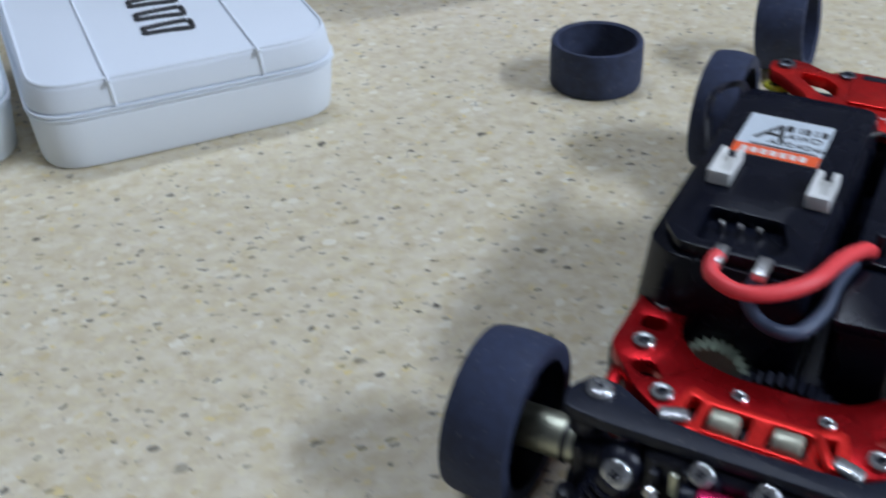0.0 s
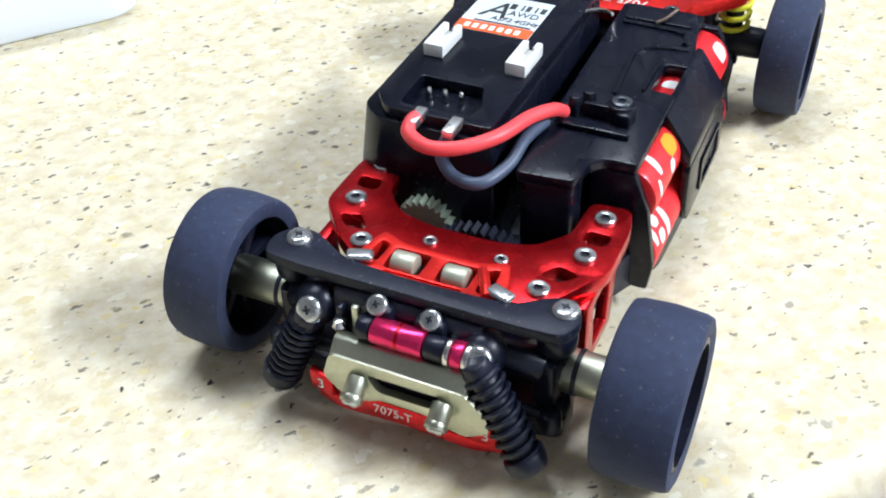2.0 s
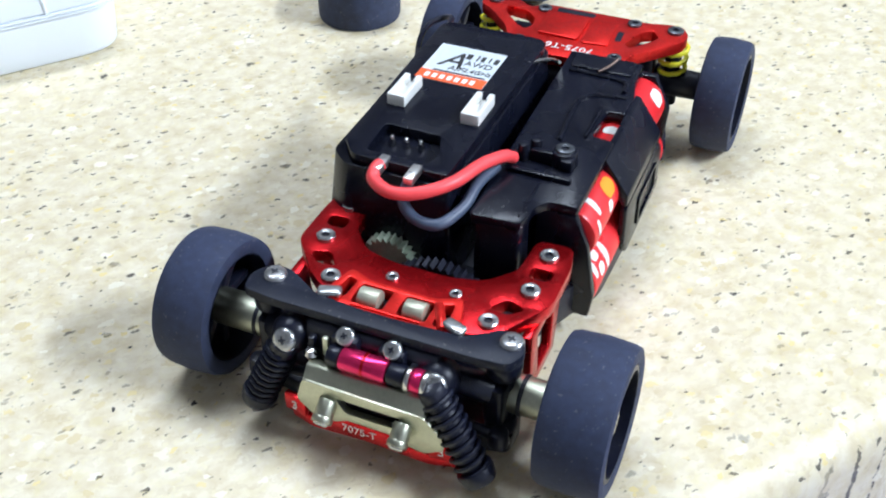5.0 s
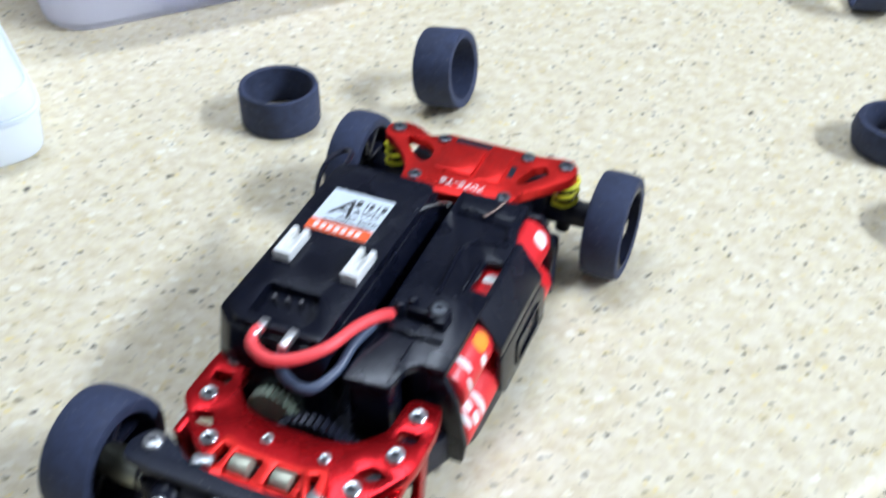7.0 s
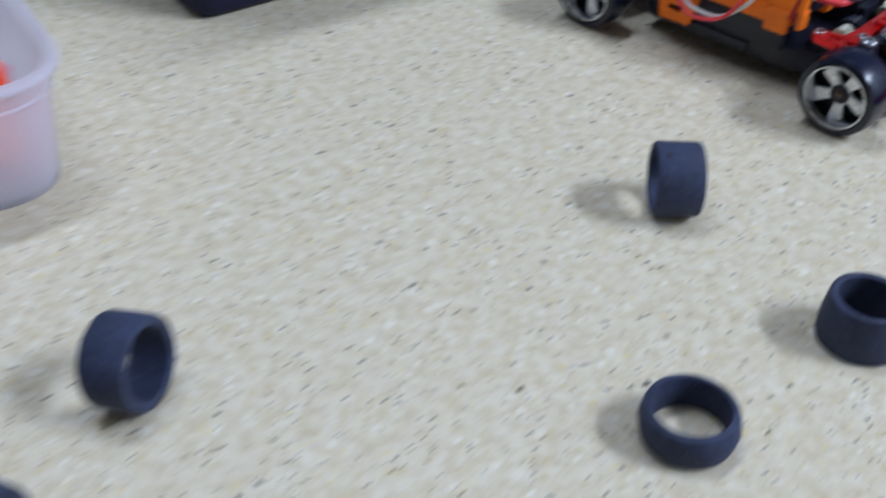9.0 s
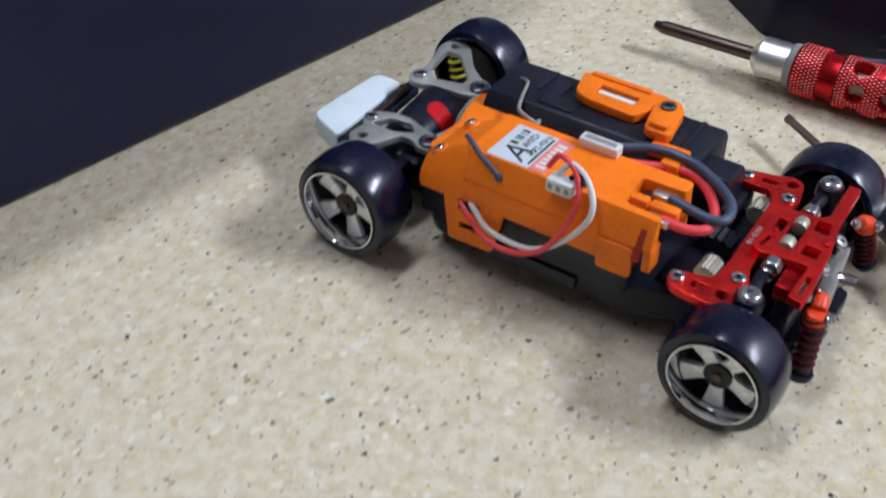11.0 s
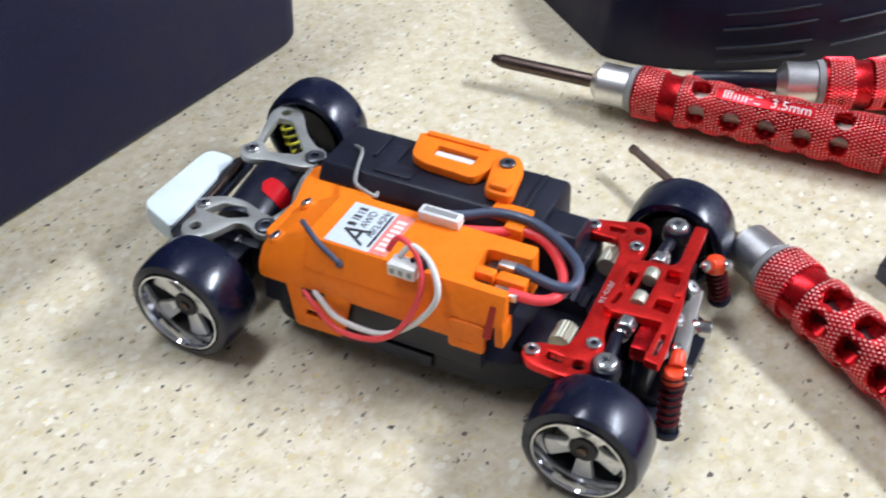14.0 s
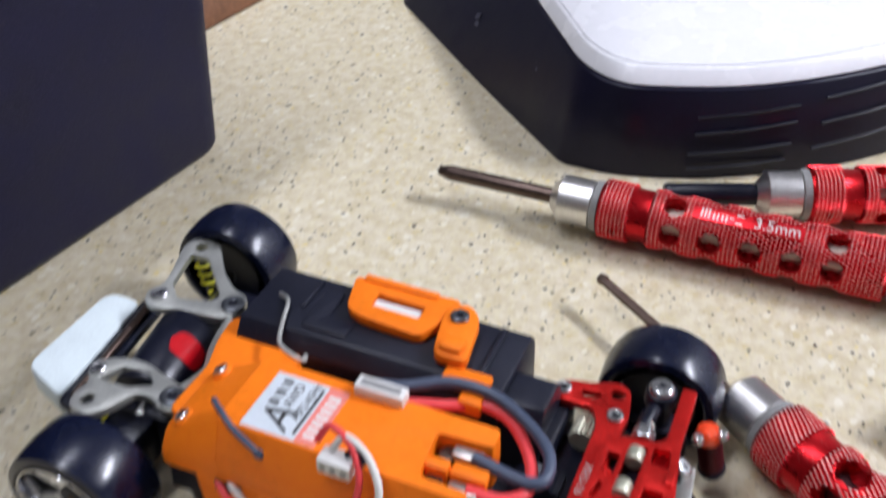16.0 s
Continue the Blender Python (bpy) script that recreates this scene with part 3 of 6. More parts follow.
in_tub("orange_body", bx(-7, 7, -4, 4, 0, 28, 2.5, 3), MAT["orange_red"], "orange-red plastic block standing in the frosted tub", "block", 212.5, 284.0, 11, 5)
in_tub("blue_pouch", crumpled(18, 5, 12, 3), MAT["pouch_blue"], "pale blue plastic pouch inside the frosted tub", "pouch", 172, 285.5, 15, -3)
in_tub("pink_bag", crumpled(20, 15, 14, 5), MAT["pink_bag"], "crumpled pale pink bag lying in the frosted tub", "bag", 205, 312, 16, 20)
in_tub("lilac_bag", crumpled(30, 22, 17, 9), MAT["lilac_bag"], "crumpled pale lilac bag lying in the frosted tub", "bag", 158, 316, 18, -15)

# ---- black case ----


def black_case():
    ob = thing("tool_case", bench_place(297.5, 344.4), "black grained plastic tool case with an added unseen upper part", "tool case")
    # the unseen upper height is added to block the second lamp's light
    w, d, h = 240, 150, 100
    base = rounded([(2, 2), (w - 2, 2), (w - 2, d - 2), (2, d - 2)], 9, 5)
    top = rounded([(-1.5, -1.5), (w + 2.5, -1.5), (w + 2.5, d), (-1.5, d)], 9, 5)
    part("body", prism(base, 0, h - 0.4, top=top, b=4.5, seg=4), MAT["case"], ob)
    part("rim", prism(rounded([(-3, -3), (w + 4, -3), (w + 4, d), (-3, d)], 10, 5), h, h + 4, b=1.0), MAT["case"], ob)
    part("lid", prism(rounded([(0, 0), (w, 0), (w, d), (0, d)], 9, 5), h + 4.2, h + 35, top=rounded([(3, 3), (w - 3, 3), (w - 3, d - 3), (3, d - 3)], 9, 5), b=3, seg=3), MAT["case"], ob)
    return ob


black_case()

# ---- black device with a white top ----


def charger():
    ob = thing("charger", at(399, 490, 0), "black plastic device with side louvres and a glossy white top", "charger")
    # outline: left side, cut corner, bowed front, far side
    foot = [(13, 125), (4, 52), (-0.3, 3), (9, -10), (24, -21.5), (38, -28.5), (52, -34.5), (69, -40), (92, -43), (130, -44), (170, -34), (185, 0), (180, 125)]
    lift = [(46, 122), (22.6, 52), (9.2, 9.5), (11.0, -6.0), (24, -15.8), (37, -23.7), (52, -29.9), (69, -34.3), (92, -38.2), (130, -40), (165, -30), (178, 0), (174, 122)]
    radii = [6, 30, 3, 6, 12, 14, 14, 16, 20, 30, 20, 20, 6]
    foot_r, lift_r = rounded(foot, radii, 5), rounded(lift, [6, 30, 8, 8, 12, 14, 14, 16, 20, 30, 20, 20, 6], 5)
    part("body", prism(foot_r, 0, 26, top=lift_r, b=0.8), MAT["shell"], ob)
    c = Vector((92, 45))
    shrink = [tuple(c + (Vector(p) - c) * 0.99) for p in lift_r]
    inner = [tuple(c + (Vector(p) - c) * 0.945) for p in lift_r]
    crest = [tuple(c + (Vector(p) - c) * 0.70) for p in lift_r]
    part("white_top", prism(shrink, 26.1, 30.5, top=inner, b=1.0, seg=3), MAT["white_top"], ob, "glossy white top panel")
    part("white_dome", prism(inner, 30.55, 36.0, top=crest, b=1.5, seg=3), MAT["white_top"], ob, "sloping glossy white dome")
    # louvres: thin raised slats on the bowed front, in two banks
    for x0, y0, z0, x1, y1, z1 in ((28.8, -20.3, 18, 55, -32.0, 20), (27.0, -21.6, 14, 54, -32.8, 15.4), (24.6, -22.2, 8.6, 52.3, -33.6, 9.4), (24.4, -22.8, 4.2, 50.6, -33.8, 4.8),
                                   (62.3, -34.2, 21.2, 92, -39.4, 23.6), (60.6, -35.7, 14.4, 91, -41.0, 16.6), (57.4, -36.6, 7.6, 90, -42.4, 9.8)):
        part("louvre", tube([(x0, y0, z0), ((x0 + x1) / 2, (y0 + y1) / 2 - 0.9, (z0 + z1) / 2), (x1, y1, z1)], 0.42, 6, 4), MAT["black"], ob)
    for x, y, z in ((16.3, 75.0, 11.4), (14.4, 50.4, 14.2), (11.2, 31.5, 16.0)):
        part("emblem", join(bx(-0.25, 0.25, -1.6, 0.2, -2.0, -0.4, 0.1), bx(-0.25, 0.25, -0.4, 1.4, 0.2, 2.2, 0.1)), MAT["emblem"], ob, "small grey moulded mark").matrix_local = at(x, y, z, 6, 0, 38)
    return ob


charger()

# ---- knurled screwdrivers ----


def diamond_band(r, x0, x1, holes=(), hole_r=3.0, around=46, size=1.05, tip=0.36):
    """A band of raised blunt diamonds round a handle, along x, left out where holes (x, angle) are drilled."""
    bm = bmesh.new()
    nx = max(2, int((x1 - x0) / size))
    step = (x1 - x0) / nx
    for i in range(nx):
        for j in range(around):
            a = 2 * math.pi * (j + 0.5 * (i % 2)) / around
            x = x0 + (i + 0.5) * step
            if any((x - hx) ** 2 + (r * ((a - ha + math.pi) % (2 * math.pi) - math.pi)) ** 2 < hole_r ** 2 for hx, ha in holes):
                continue
            da = math.pi / around * 0.98
            rings = []
            for k, rr in ((0.98, r), (tip, r + 0.36)):
                rings.append([bm.verts.new((xx, rr * math.cos(aa), rr * math.sin(aa))) for xx, aa in ((x - step * k, a), (x, a - da * k), (x + step * k, a), (x, a + da * k))])
            for k in range(4):
                bm.faces.new((rings[0][k - 1], rings[0][k], rings[1][k], rings[1][k - 1]))
            bm.faces.new(rings[1]).material_index = 1
    bmesh.ops.recalc_face_normals(bm, faces=bm.faces[:])
    return bm


def rod_x(prof, n=28):
    """A turned form along x from (x, radius) pairs."""
    bm = lathe([(0, prof[0][0]), *[(r, x) for x, r in prof], (0, prof[-1][0])], n)
    return moved(bm, Matrix.Rotation(radians(90), 4, "Y"))


def bored(steps, n=20):
    """Rings round a radial hole along y, each (hole radius, radius of the round grip), wrapped on the grip."""
    bm = bmesh.new()
    rings = []
    for hr, rr in steps:
        row = []
        for k in range(n):
            u, w = hr * math.cos(2 * math.pi * k / n), hr * math.sin(2 * math.pi * k / n)
            row.append(bm.verts.new((u, math.sqrt(max(rr * rr - w * w, 0.1)), w)))
        rings.append(row)
    for p, q in zip(rings, rings[1:]):
        for k in range(n):
            bm.faces.new((p[k - 1], p[k], q[k], q[k - 1]))
    return bm


def screwdriver(x, y, turn, shaft, tip, label, writing="", spin=0.0, hole_r=2.5, pale=True):
    """Lies along x: shaft towards -x, handle towards +x; its ferrule begins at the given place."""
    R = 8.0
    ob = thing("screwdriver", at(x, y, R + 0.3, turn), label, "screwdriver", "red screwdrivers")
    if tip == "cross":
        part("shaft", rod_x([(-shaft, 0.5), (-shaft + 2.2, 1.8), (-shaft + 3.6, 2.1), (0.5, 2.1)], 14), MAT["dark_steel"], ob, "dark steel shaft")
        for a in range(4):
            part("blade", moved(bx(-shaft + 0.4, -shaft + 4.5, 0.2, 1.6, -0.22, 0.22, 0.1), Matrix.Rotation(radians(90 * a), 4, "X")), MAT["dark_steel"], ob)
    elif tip == "hex":
        part("shaft", rod_x([(-shaft, 1.25), (-shaft + 1.0, 1.45), (-shaft + 2.2, 1.15), (0.5, 1.15)], 6), MAT["dark_steel"], ob, "thin dark hex bit")
    else:
        part("shaft", rod_x([(-shaft, 2.6), (-shaft + 0.8, 3.0), (0.5, 3.0)], 18), MAT["black"], ob, "thick black sleeve shaft")
    part("ferrule", rod_x([(0, 3.2), (1.5, 4.8), (2.1, 5.6), (2.5, 6.3), (11.0, 6.3), (11.4, 5.9)]), MAT["silver"], ob, "bare aluminium ferrule")
    part("collar", rod_x([(11.4, 6.6), (13.2, 6.9), (13.3, 5.5)]), MAT["plain_grey"], ob, "grey ring")
    holes = []
    for row in range(6):
        for k in range(5):
            hx = 32.6 + k * 9.85
            if not (writing and row == 2 and 0 < k < 4):
                holes.append((hx, radians(60 * row + spin)))
    part("grip_core", rod_x([(13.3, 6.6), (14.0, 7.0), (21.4, 7.0), (21.6, 6.9), (26.4, 6.9), (26.6, 3.4), (84.0, 3.4), (84.2, 6.5), (85.0, 6.5)]), MAT["red_deep"], ob, "smooth red anodised core")
    worn = 0.37 if pale else 0.46
    for band in (diamond_band(7.35, 14.0, 21.4, tip=worn), diamond_band(7.35, 26.8, 84.0, holes, hole_r + 0.35, tip=worn)):
        part("knurl_band", band, MAT["red_knurl"], ob, "red diamond knurling with worn tips, caught light in their pale colour").data.materials.append(MAT["worn_lit_tip"])
    for hx, a in holes:
        d = (0, math.cos(a), math.sin(a))
        turn = Matrix.Translation((hx, 0, 0)) @ Matrix.Rotation(a, 4, "X")
        part("hole_lining", moved(bored([(hole_r * 0.98, 3.9), (hole_r, 6.9), (hole_r + 0.2, 7.45), (hole_r + 0.5, 7.5), (hole_r + 1.0, 7.42), (hole_r + 1.7, 7.3)]), turn), MAT["red_deep"], ob)
        part("grip_hole", moved(bored([(0.05, 4.0), (hole_r * 0.6, 4.0), (hole_r * 1.0, 3.95)]), turn), MAT["hole_pale" if pale else "hole_shade"], ob, "floor disc of a drilled hole, pale metal or painted shade")
    part("end_band", rod_x([(85.0, 6.4), (85.4, 7.2), (92.0, 7.2), (92.5, 6.6)]), MAT["silver"], ob, "bare aluminium band")
    part("end_cap", rod_x([(92.5, 7.2), (93.0, 7.6), (101.0, 7.6), (103.0, 6.6)]), MAT["red_knurl"], ob)
    if writing:
        a = radians(113)
        d = (0, math.cos(a), math.sin(a))
        band = part("name_band", bx(-13, 14, -1.9, 1.9, 0, 0.25, 0.05), MAT["red_knurl"], ob, "plain red band for the writing")
        zv = Vector((0, d[1], d[2]))
        xv = Vector((1, 0, 0))
        yv = zv.cross(xv)
        m = Matrix.Translation((50.0 * MM, 7.68 * d[1] * MM, 7.68 * d[2] * MM)) @ Matrix((xv, yv, zv)).transposed().to_4x4()
        band.matrix_local = m
        lettering("writing", writing, 4.3, MAT["print_white"], band, Matrix.Translation((7.6 * MM, 0, 0.3 * MM)), "white printed size", stretch=0.95)
        for x0, wide, low, high in ((-11.6, 0.5, -1.35, 1.35), (-10.7, 0.5, -1.35, 1.35), (-9.8, 0.5, -1.35, 1.35), (-8.6, 0.45, -1.35, 0.6), (-7.6, 0.45, -1.35, 0.6), (-6.5, 0.45, -1.35, 0.6), (-5.5, 0.45, -1.35, 0.6), (-4.5, 1.0, -0.2, 0.15), (-3.0, 1.8, 0.95, 1.35), (-3.0, 1.8, -1.35, -0.95)):
            part("print_bar", bx(x0 + 0.6, x0 + 0.6 + wide, low, high, 0.27, 0.33, 0), MAT["print_white"], band)
    return ob


MAT["plain_grey"] = surface("grey_plastic", (0.30, 0.30, 0.29), 0.45, bump=0.05)
# near-black red paints the shade inside the hex driver's holes
MAT["hole_shade"] = surface("painted_hole_shade", (0.05, 0.004, 0.006), 0.5, metal=0.3, bump=0.0)
MAT["hole_pale"] = surface("metal_seen_in_the_hole", (0.62, 0.56, 0.47), 0.4, metal=0.3, spread=0.5, grain=400, bump=0.05)
# pale colour holds both the wear and the light the tips catch
MAT["worn_lit_tip"] = surface("worn_tips_with_glint", (0.95, 0.55, 0.50), 0.42, metal=0.45, bump=0.0)
screwdriver(380.7, 471.0, -53.3, 33, "cross", "red knurled aluminium screwdriver with a dark cross tip and white print", "3.5mm", -8, 2.65)
screwdriver(426.5, 444.0, -31.5, 24, "sleeve", "red knurled aluminium nut driver beside the white-topped device", "", 25)
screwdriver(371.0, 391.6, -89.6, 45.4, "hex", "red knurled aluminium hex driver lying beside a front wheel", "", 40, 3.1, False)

# ---- small black moulding ----
# black part; the blue in its colour imitates a glancing reflection
MAT["moulding"] = surface("moulding_with_blue_sheen", (0.035, 0.042, 0.075), 0.34, spread=0.25, grain=700, bump=0.15, specks=0.08, spec=0.6)
clip = thing("black_moulding", at(397.4, 371.6, 0), "small black plastic car part with a stepped top, bluish sheen painted in", "car part")
part("plate", prism(rounded([(-1.5, -6.5), (1.5, -15.5), (5.5, -20.5), (7.0, -26.0), (34.0, -27.0), (34.0, -1.5), (0.2, 0.2), (0.2, -4.5)], 0.6, 2), 0.0, 4.6, b=0.4), MAT["moulding"], clip)
part("block", prism(rounded([(0.4, 0.0), (33.8, -1.6), (33.8, -13.6), (4.6, -11.6), (1.4, -6.0)], 0.6, 2), 4.7, 8.8, top=rounded([(1.2, -0.6), (33.4, -2.2), (33.4, -12.8), (5.2, -10.8), (2.2, -6.0)], 0.6, 2), b=0.4), MAT["moulding"], clip)
part("lip", bx(1.0, 33.6, -1.9, -0.9, 8.7, 9.6, 0.3), MAT["moulding"], clip)
part("lower_step", bx(9.0, 33.6, -26.0, -18.6, 4.7, 6.4, 0.4), MAT["moulding"], clip)
for k in range(6):
    part("raised_bar", bx(10.0 + k * 3.4, 12.4 + k * 3.4, -7.6 - k * 0.1, -5.4 - k * 0.1, 8.75, 9.0, 0.1), MAT["black_matte"], clip, "raised mark")

# ---- brown pouch behind, blue tub below the front edge ----
pouch = thing("leather_pouch", bench_place(592, 402, 0, -3), "soft brown leather pouch lying at the back of the bench", "pouch")
part("body", prism(rounded([(-30, 0), (38, 2), (40, 60), (-30, 62)], 12, 5), 0, 16, top=rounded([(-24, 7), (32, 8), (34, 54), (-24, 56)], 12, 5), b=2.5, seg=3), MAT["brown"], pouch)
part("flap", prism(rounded([(-20, 14), (26, 14), (26, 52), (-20, 52)], 8, 4), 16.1, 18.5, b=0.9), MAT["brown"], pouch, "darker brown flap")
stool = thing("storage_bin", bench_place(250, -60, -520), "blue plastic bin standing on the floor under the bench edge", "storage bin")
part("body", prism(rounded([(-180, -150), (180, -150), (180, 70), (-180, 70)], 30, 5), -230, 180, top=rounded([(-200, -170), (200, -170), (200, 86), (-200, 86)], 34, 5), b=4), MAT["blue"], stool)
part("rim", prism(rounded([(-208, -178), (208, -178), (208, 90), (-208, 90)], 36, 5), 180.5, 200, b=4), MAT["blue"], stool)

# ---- the black and red car ----


def grey_wheel(car, x, y, side, R, w, rim_r):
    """A worn slick on a dark dish rim; side is +1 on the car's left."""
    wh = new("wheel")
    wh.parent, wh.matrix_local = car, Matrix.Translation((x * MM, y * MM, R * MM)) @ pose(0, 0, 0, -90 * side)
    # the wheel's own z axis points outwards
    part("tyre", ring(R - 0.25, rim_r, w, 0.25, 1.3, 56), MAT["tyre_grey"], wh, "worn grey slick tyre")
    prof = [(rim_r - 0.1, 0.3), (rim_r - 0.1, w - 0.4), (rim_r - 0.9, w - 0.3), (rim_r - 1.0, w - 2.6), (3.4, w - 3.8), (2.4, w - 2.8), (0, w - 2.8)]
    part("rim", lathe(prof, 40), MAT["black"], wh, "black plastic rim")
    for k in range(8):
        a = radians(45 * k)
        part("spoke", moved(bx(2.2, rim_r - 0.6, -0.8, 0.8, w - 6.0, w - 4.2, 0.3), Matrix.Rotation(a, 4, "Z")), MAT["black_matte"], wh)
    part("hub_nut", rod((0, 0, w - 3), (0, 0, w - 1.2), 2.0, 2.0, 6, 0.15), MAT["steel"], wh, "steel lock nut")
    return wh


def label_plate(car, name, x0, x1, y0, y1, z, stripe, stripe_mat, turn):
    """A printed paper label: pale ground, stripe, bold initial and lines of print."""
    lab = part(name, bx(x0, x1, y0, y1, z, z + 0.12, 0), MAT["paper"], car, "pale paper label with black print and a coloured stripe")
    part("stripe", bx(x1 - stripe, x1 + 0.02, y0 + 0.02, y1 - 0.02, z + 0.12, z + 0.17, 0), stripe_mat, lab)
    cy = (y0 + y1) / 2
    for k in range(7):
        yy = y0 + 1.4 + k * (y1 - y0 - 2.8) / 7
        part("print_bar", bx(x1 - stripe + 0.9, x1 - 0.7, yy, yy + (y1 - y0 - 2.8) / 7 * 0.62, z + 0.17, z + 0.2, 0), MAT["print_white"], lab)
    return lab


def red_black_car():
    car = thing("toy_car", at(62.33, 115.89, 0, -115.3), "small bare car chassis in black plastic with red aluminium parts", "toy car", "bare car chassis")
    c1 = car
    # wheels
    grey_wheel(c1, -1.6, 27.2, 1, 12.2, 10.8, 9.2)
    grey_wheel(c1, -2.2, -27.2, -1, 12.1, 9.8, 9.2)
    grey_wheel(c1, -101.0, 27.4, 1, 12.1, 8.6, 9.4)
    grey_wheel(c1, -101.0, -26.5, -1, 12.2, 8.2, 9.4)
    # tub
    part("chassis_tub", prism(rounded([(-86, -24), (-24, -26), (-18, -19), (-6, -13), (-6, 13), (-18, 15), (-27, 19), (-38, 24), (-72, 25), (-86, 22)], 2, 3), 3.0, 10.0, b=0.7), MAT["black"], c1)
    # electronics cover on the car's right
    top = rounded([(-75, -21.5), (-29, -20.5), (-25, -17.5), (-25, 0.0), (-75, 0.5)], [3, 1.5, 1.5, 1.0, 3], 3)
    low = rounded([(-77, -24), (-26, -24), (-23, -20), (-23, 1.2), (-77, 1.4)], [3, 1.5, 1.5, 1.0, 3], 3)
    cover = part("electronics_cover", prism(low, 10.1, 29.3, top=[(x * 0.995 - 0.2, y) for x, y in rounded([(-76, -22.4), (-27.6, -22.2), (-24.4, -18.4), (-24.2, 0.6), (-76, 0.9)], [3, 1.5, 1.5, 1.0, 3], 3)], b=0.5), MAT["cover_black"], c1)
    hole = rounded([(-35.6, -16.0), (-27.0, -15.6), (-27.0, -4.4), (-30, -3.6), (-35.6, -5.6)], 0.8, 3)
    part("lid", prism(top, 29.2, 31.3, [hole], 0.35), MAT["cover_black"], cover)
    for k, (x, y) in enumerate(((-32.6, -13.4), (-32.8, -10.8), (-33.0, -8.2))):
        part("solder_pin", rod((x, y, 29.4), (x, y, 31.2), 0.75, 0.35, 10, 0.1), MAT["steel"], cover, "bright solder joint")
    for x, y in ((-24.0, -11.4), (-23.4, -5.4)):
        part("terminal", bx(x - 2.2, x + 2.2, y - 0.9, y + 0.9, 30.4, 31.9, 0.3), MAT["silver"], cover, "crimped metal terminal")
    lab = label_plate(cover, "label", -65.8, -52.2, -18.0, -4.8, 31.3, 3.2, MAT["print_orange"], 0)
    lettering("writing", "A", 8.0, MAT["print_black"], lab, at(-60.2, -13.6, 31.45, 90), stretch=0.9, shear=0.25)
    for y0, wide in ((-11.7, 1.1), (-9.6, 0.35), (-8.8, 0.8), (-7.2, 0.35), (-6.2, 0.9)):
        part("print_bar", bx(-63.6, -61.6, y0, y0 + wide, 31.43, 31.46, 0), MAT["print_black"], lab)
    lettering("writing", "AWD", 2.5, MAT["print_black"], lab, at(-60.0, -8.4, 31.45, 90), stretch=0.9)
    lettering("writing", "ASF2.4GHz", 2.0, MAT["print_black"], lab, at(-57.4, -9.2, 31.45, 90), stretch=0.9, shear=0.2)
    part("print_bar", bx(-56.1, -55.6, -15.8, -5.6, 31.43, 31.46, 0), MAT["print_black"], lab)
    for x, y in ((-45.4, -16.8), (-44.4, -2.4)):
        con = part("connector", prism([(x - 4.0, y - 1.7), (x + 4.0, y - 1.7), (x + 4.0, y + 1.7), (x - 4.0, y + 1.7), (x - 4.0, y + 0.65), (x - 2.0, y + 0.65), (x - 2.0, y + 1.1), (x + 2.8, y + 1.1), (x + 2.8, y - 0.9), (x - 2.0, y - 0.9), (x - 2.0, y - 0.65), (x - 4.0, y - 0.65)], 31.35, 33.5, b=0.15), MAT["white"], c1, "white plastic plug socket")
        part("base", bx(x - 3.5, x + 3.5, y - 1.5, y + 1.5, 31.3, 32.2, 0.1), MAT["white"], con)
    # power leads
    part("red_lead", tube([(-24.0, -11.4, 31.3), (-22.6, -11.8, 31.0), (-20.8, -11.2, 30.2), (-19.0, -7.4, 30.0), (-20.6, -3.0, 30.0), (-25.2, 1.0, 30.2), (-32.0, 3.2, 30.0), (-37.0, 5.2, 29.0), (-40.0, 6.0, 27.2)], 1.12, 12), MAT["wire_red"], c1, "red rubber power lead")
    part("grey_lead", tube([(-23.4, -5.4, 31.2), (-22.0, -5.8, 30.0), (-21.0, -6.2, 27.4), (-19.4, -3.4, 25.6), (-19.4, 0.8, 25.6), (-24.6, 3.0, 26.2), (-30.0, 3.4, 27.4), (-36.0, 4.4, 27.4)], 0.98, 12), MAT["wire_grey"], c1, "blue-grey rubber power lead")
    # battery holder on the car's left
    hold = part("battery_holder", bx(-82.0, -30.5, 3.6, 6.0, 10.0, 24.4, 0.5), MAT["cover_black"], c1)
    deck = rounded([(-82.0, 3.2), (-23.4, 4.4), (-24.2, 13.2), (-29.4, 13.8), (-31.6, 15.6), (-31.6, 20.4), (-52.9, 20.4), (-53.4, 16.2), (-62.3, 16.2), (-62.6, 19.6), (-69.0, 19.6), (-74.6, 18.4), (-82.0, 18.0)], [0.5, 0.6, 0.8, 0.8, 0.8, 0.5, 0.3, 0.5, 0.5, 0.3, 0.5, 0.5, 0.5], 2)
    part("deck", prism(deck, 24.4, 26.2, b=0.35), MAT["cover_black"], hold)
    part("front_wall", prism(rounded([(-29.6, 4.6), (-24.0, 5.0), (-24.8, 12.8), (-29.0, 13.2)], 0.8, 3), 10.05, 24.35, b=0.3), MAT["cover_black"], hold)
    part("front_fin", along_x([(13.4, 8), (15.0, 3.6), (23.8, 3.6), (24.4, 8.5), (22.6, 18.6), (20.2, 24.3), (13.4, 24.3)], -33.0, -31.4, 0.3), MAT["cover_black"], hold)
    part("rear_hoop", along_x([(14.0, 6), (23.4, 6), (24.2, 17.4), (20.8, 24.3), (14.0, 24.3)], -83.0, -81.4, 0.3), MAT["cover_black"], hold)
    part("shoulder", along_x([(19.2, 24.35), (19.6, 26.1), (20.6, 25.9), (25.2, 19.4), (25.2, 17.0), (24.2, 17.0)], -70.4, -47.2, 0.3), MAT["cover_black"], hold)
